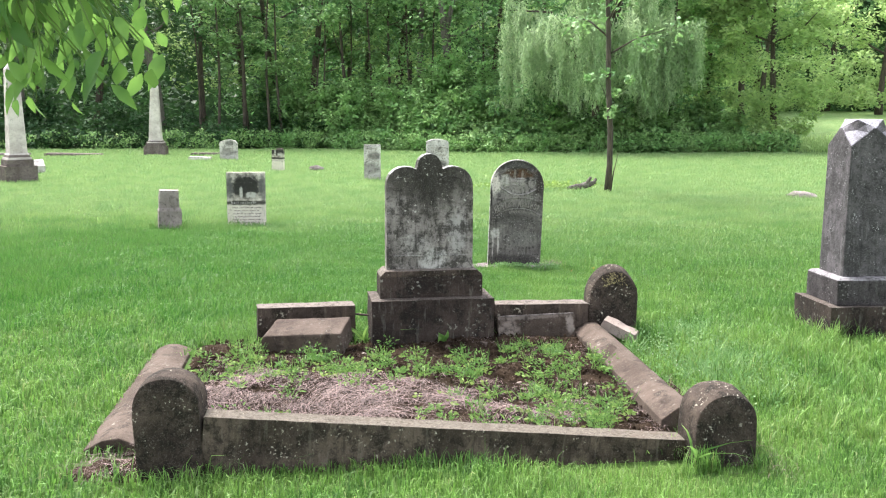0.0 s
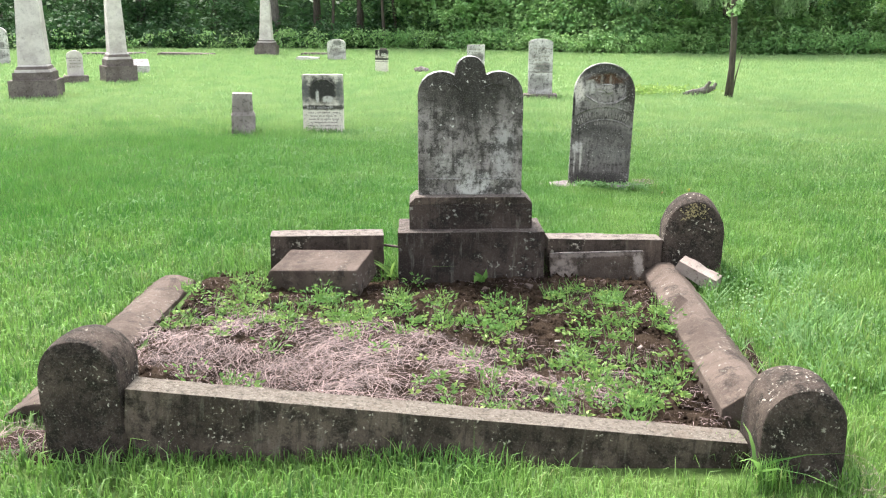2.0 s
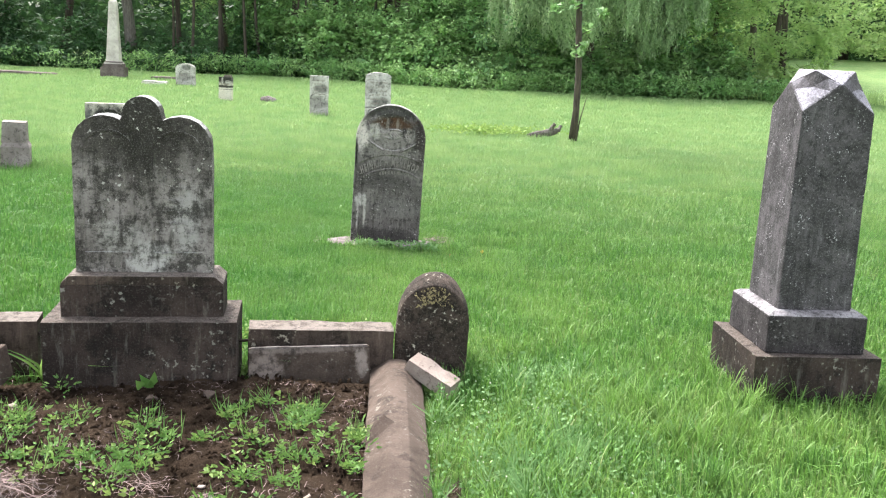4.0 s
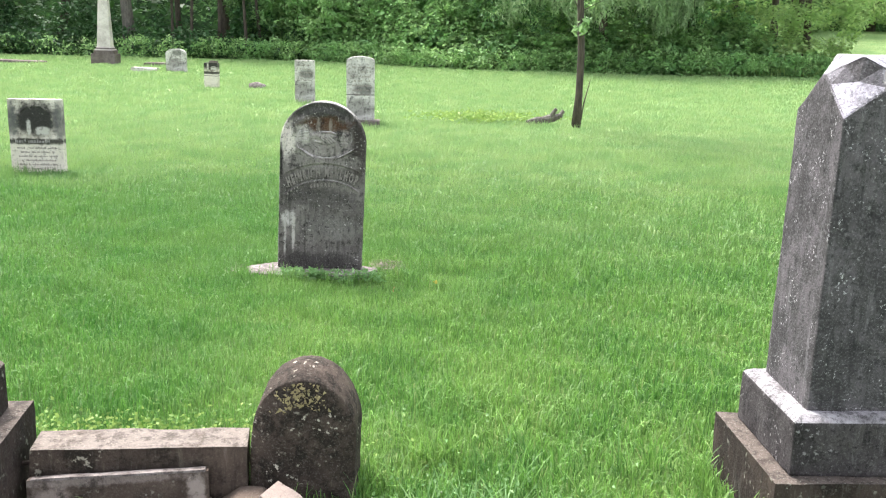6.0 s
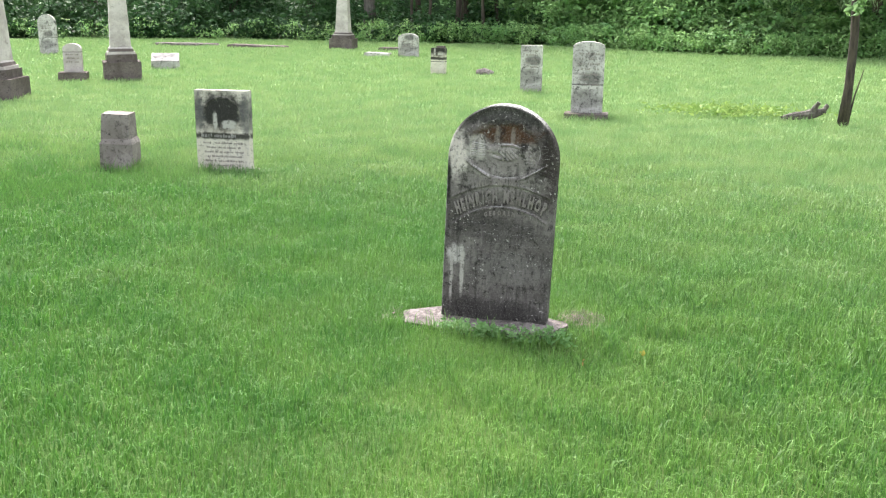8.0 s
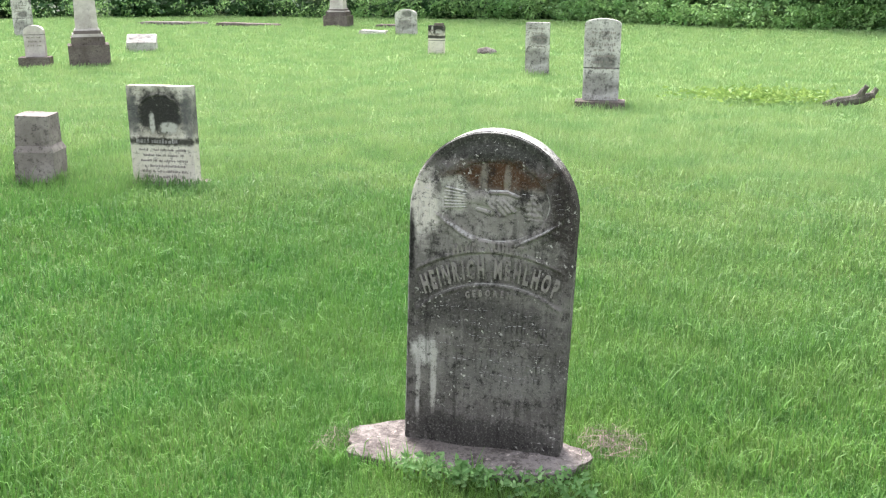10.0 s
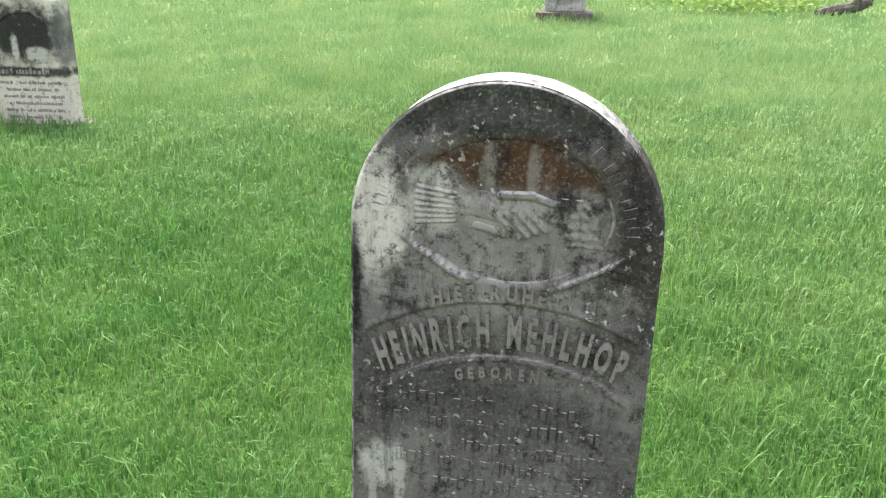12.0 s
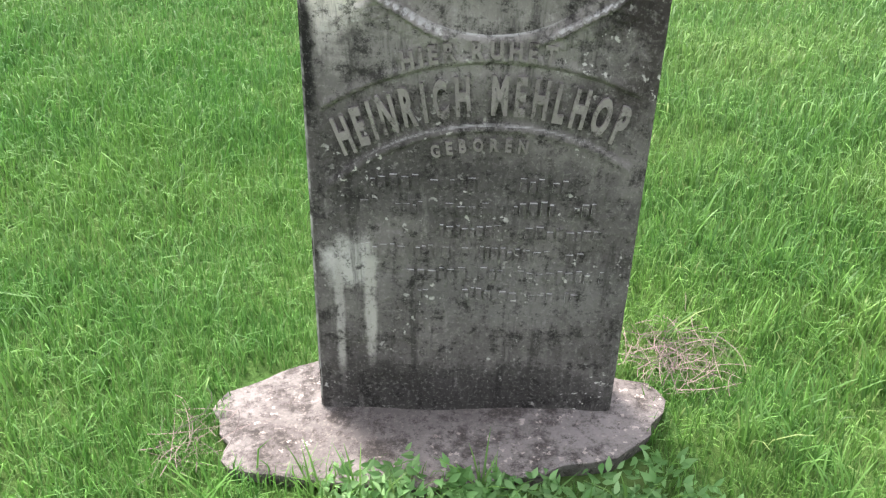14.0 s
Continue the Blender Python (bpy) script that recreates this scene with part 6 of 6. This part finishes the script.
def blades(cx, cy, cell, density, length, width, bent, seed):
    """Blades over square cells of the plan, each cell with its own density and blade width."""
    g = np.random.default_rng(seed)
    count = g.poisson(density * cell * cell)
    n = int(count.sum())
    x = np.repeat(cx, count) + g.uniform(-0.5, 0.5, n) * cell
    y = np.repeat(cy, count) + g.uniform(-0.5, 0.5, n) * cell
    w = np.repeat(width, count)
    ok = free(x, y)
    x, y, w = x[ok], y[ok], w[ok]
    n = len(x)
    near = np.full(n, 9.0)
    for ox, oy, rx, ry in KEEP_OUT[:1] + KEEP_OUT[2:11]:
        near = np.minimum(near, np.hypot(np.maximum(np.abs(x - ox) - rx, 0), np.maximum(np.abs(y - oy) - ry, 0)))
    l = length * g.uniform(0.4, 1.25, n) * (1 + 0.3 * rough_patch(x, y)) * (1 + 0.25 * np.exp(-((near / 0.1) ** 2)))
    l = l * (1 - 0.32 * np.exp(-(((x - 0.3) / 1.2) ** 2) - ((y - 10.2) / 0.9) ** 2))
    l = np.where(g.uniform(0, 1, n) < 0.015, l * 1.8, l)
    w = w * g.uniform(0.6, 1.3, n)
    a = g.uniform(0, 2 * math.pi, n)
    lean = np.abs(g.normal(0.3, 0.4, n)) + 0.1
    b = g.normal(0.6, 2.1, n)  # a common way in which the blades lie
    face = np.stack([np.cos(a), np.sin(a), np.zeros(n)], 1) * (w / 2)[:, None]
    d = np.stack([np.cos(b), np.sin(b), np.zeros(n)], 1)
    p = np.stack([x, y, height(x, y) - 0.004], 1)
    up = np.array([0, 0, 1.0])
    if bent:
        mid = p + up * (l * 0.6)[:, None] + d * (l * lean * 0.3)[:, None]
        tip = p + up * (l * (0.95 - 0.45 * np.minimum(lean, 1)))[:, None] + d * (l * lean)[:, None]
        v = np.stack([p - face, p + face, mid - face * 0.8, mid + face * 0.8, tip], 1).reshape(-1, 3)
        f = (np.arange(n)[:, None, None] * 5 + np.array([[0, 1, 3], [0, 3, 2], [2, 3, 4]])[None]).reshape(-1, 3)
    else:
        tip = p + up * (l * 0.9)[:, None] + d * (l * lean * 0.8)[:, None]
        v = np.stack([p - face, p + face, tip], 1).reshape(-1, 3)
        f = np.arange(3 * n).reshape(n, 3)
    return v, f


def lawn():
    cell = 0.5
    cx, cy = (a.ravel() for a in np.meshgrid(np.arange(-26, 18, cell) + cell / 2, np.arange(1.5, 44, cell) + cell / 2))
    inside = (cx > -1.6 - 0.72 * cy) & (cx < 2.3 + 0.46 * cy) & (cy < wood_edge(cx) + 0.5)
    cx, cy = cx[inside], cy[inside]
    u = np.clip((cy - 3.0) / 8.5, 0, 1)
    r = np.hypot(cx - (1.2 - 0.5 * u), cy - (3.0 + 8.5 * u))
    density = 6200 / (1 + (r / 2.6) ** 2) ** 0.7
    close = np.exp(-(((cx - 0.75) / 1.6) ** 2) - ((cy - 10.8) / 1.6) ** 2)
    density *= 1 + 1.2 * close
    width = 0.0036 - 0.0013 * close + 0.0014 * r
    ox, oy = (a.ravel() for a in np.meshgrid(np.arange(-14, 14, cell) + cell / 2, np.arange(-9, 14, cell) + cell / 2))
    rest = ~((ox > -1.6 - 0.72 * oy) & (ox < 2.3 + 0.46 * oy) & (oy > 1.5))
    cx, cy = np.concatenate([cx, ox[rest]]), np.concatenate([cy, oy[rest]])
    r = np.concatenate([r, np.full(rest.sum(), 20.0)])
    density, width = np.concatenate([density, np.full(rest.sum(), 130.0)]), np.concatenate([width, np.full(rest.sum(), 0.03)])
    vs, fs, base = [], [], 0
    for bent in (True, False):
        pick = (r < 4.5) == bent
        v, f = blades(cx[pick], cy[pick], cell, density[pick], 0.082, width[pick], bent, 20 + bent)
        vs.append(v)
        fs.append(f + base)
        base += len(v)
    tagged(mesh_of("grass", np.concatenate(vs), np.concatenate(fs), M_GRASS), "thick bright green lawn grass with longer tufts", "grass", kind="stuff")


lawn()


def tufts():
    """Longer arching tufts where the mower does not reach."""
    g = np.random.default_rng(31)
    spots = []
    for ox, oy, rx, ry in [KEEP_OUT[k] for k in (0, 2, 3, 4, 5, 6, 7, 9, 10, 11, 12)]:
        k = max(int((rx + ry) * 26), 10)
        a = g.uniform(0, 2 * math.pi, k)
        far = np.maximum(np.abs(np.cos(a)), np.abs(np.sin(a)))
        spots.append(np.stack([ox + (rx + 0.05) * np.cos(a) / far + g.normal(0, 0.03, k), oy + (ry + 0.05) * np.sin(a) / far + g.normal(0, 0.03, k)], 1))
    spots.append(np.stack([g.normal(1.95, 0.36, 230), g.normal(6.4, 0.7, 230)], 1))
    spots.append(np.stack([g.normal(2.5, 0.3, 40), g.normal(6.85, 0.2, 40)], 1))
    spots.append(np.stack([g.uniform(-1.9, -1.2, 40), g.uniform(6.5, 7.4, 40)], 1))
    spots.append(np.stack([g.uniform(-2.6, 3.4, 60), g.uniform(3.2, 12.5, 60)], 1))
    spots.append(np.stack([g.normal(1.5, 0.2, 24), g.normal(10.9, 0.35, 24)], 1))
    spots.append(np.stack([g.uniform(0.25, 1.2, 9), g.normal(10.39, 0.02, 9)], 1))
    c = np.concatenate(spots)
    per = 20
    p = np.repeat(c, per, axis=0) + g.normal(0, 0.022, (len(c) * per, 2))
    p = p[free(p[:, 0], p[:, 1])]
    n = len(p)
    a = g.uniform(0, 2 * math.pi, n)
    l = g.uniform(0.07, 0.155, n) * np.where((p[:, 0] > 1.4) & (p[:, 1] > 5.2) & (p[:, 1] < 8), 1.35, 1.0)
    lean = g.uniform(0.15, 0.75, n)
    rows = []
    for u, half in ((0, 0.8), (0.4, 1.0), (0.75, 0.7), (1.0, 0.08)):
        out = l * lean * u ** 1.8
        q = np.stack([p[:, 0] + np.cos(a) * out, p[:, 1] + np.sin(a) * out, height(p[:, 0], p[:, 1]) + l * (u - 0.42 * lean * u ** 2.4)], 1)
        w = 0.0024 * half
        e = np.stack([-np.sin(a) * w, np.cos(a) * w, np.zeros(n)], 1)
        rows += [q - e, q + e]
    v = np.stack(rows, 1).reshape(-1, 3)
    f = (np.arange(n)[:, None, None] * 8 + np.array([[0, 1, 3, 2], [2, 3, 5, 4], [4, 5, 7, 6]])[None]).reshape(-1, 4)
    tagged(mesh_of("grass_tufts", v, f, M_GRASS, smooth=True), "long uncut grass tufts round kerbs and stones", "grass", kind="stuff")


tufts()


def clover():
    g = np.random.default_rng(5)
    n = 90
    x, y = g.normal(1.85, 0.26, n), g.normal(6.5, 0.45, n)
    ok = free(x, y)
    bm, stems = bmesh.new(), bmesh.new()
    for px, py in zip(x[ok], y[ok]):
        z, s = LIFT + g.uniform(0.05, 0.085), g.uniform(0.003, 0.005)
        m = Matrix.Translation((px, py, z)) @ Matrix.Diagonal((s, s, s * 0.85, 1))
        bmesh.ops.create_icosphere(bm, subdivisions=1, radius=1, matrix=m)
        block(0.0015, 0.0015, z, (px, py, 0), 1, stems)
    tagged(part("clover_flowers", bm, M_CLOVER), "small white clover heads in the grass beside the kerb", "clover", kind="stuff")
    tagged(part("clover_stems", stems, M_STEM), "thin green stems under the clover heads", "clover", kind="stuff")
    n = 2600
    p = np.stack([g.normal(1.8, 0.24, n), g.normal(6.5, 0.5, n), LIFT + g.uniform(0.045, 0.1, n)], 1)
    p = p[free(p[:, 0], p[:, 1])]
    v, f = big_leaves(p, g.normal(0, 1, p.shape) * (1, 1, 0.3) + (0, 0, 0.25), 0.017, 0.013)
    tagged(mesh_of("clover_leaves", v, f, M_CLOVER_LEAF, smooth=True), "pale green clover leaves among long grass", "clover", kind="stuff")
    n = 1500
    p = np.stack([g.normal(0.5, 0.42, n), g.normal(7.72, 0.13, n), LIFT + g.uniform(0.03, 0.085, n)], 1)
    p = p[free(p[:, 0], p[:, 1])]
    v, f = big_leaves(p, g.normal(0, 1, p.shape) * (1, 1, 0.3) + (0, 0, 0.25), 0.02, 0.014)
    tagged(mesh_of("clover_leaves", v, f, M_WEED_PALE, smooth=True), "yellow-green low weeds behind the back kerb", "clover", kind="stuff")
    c = np.stack([g.normal(1.75, 0.22, 34), g.normal(6.45, 0.45, 34)], 1)
    n = 34 * 16
    p = np.concatenate([np.repeat(c, 16, axis=0) + g.normal(0, 0.02, (n, 2)), np.full((n, 1), 0.01 + LIFT)], 1)
    p = p[free(p[:, 0], p[:, 1])]
    v, f = big_leaves(p, g.normal(0, 0.75, p.shape) * (1, 1, 0) + (0, 0, 1.0), 0.15, 0.006)
    tagged(mesh_of("tall_tuft", v, f, M_CLOVER_LEAF, smooth=True), "long pale grass blades standing beside the side kerb", "grass", kind="stuff")


clover()
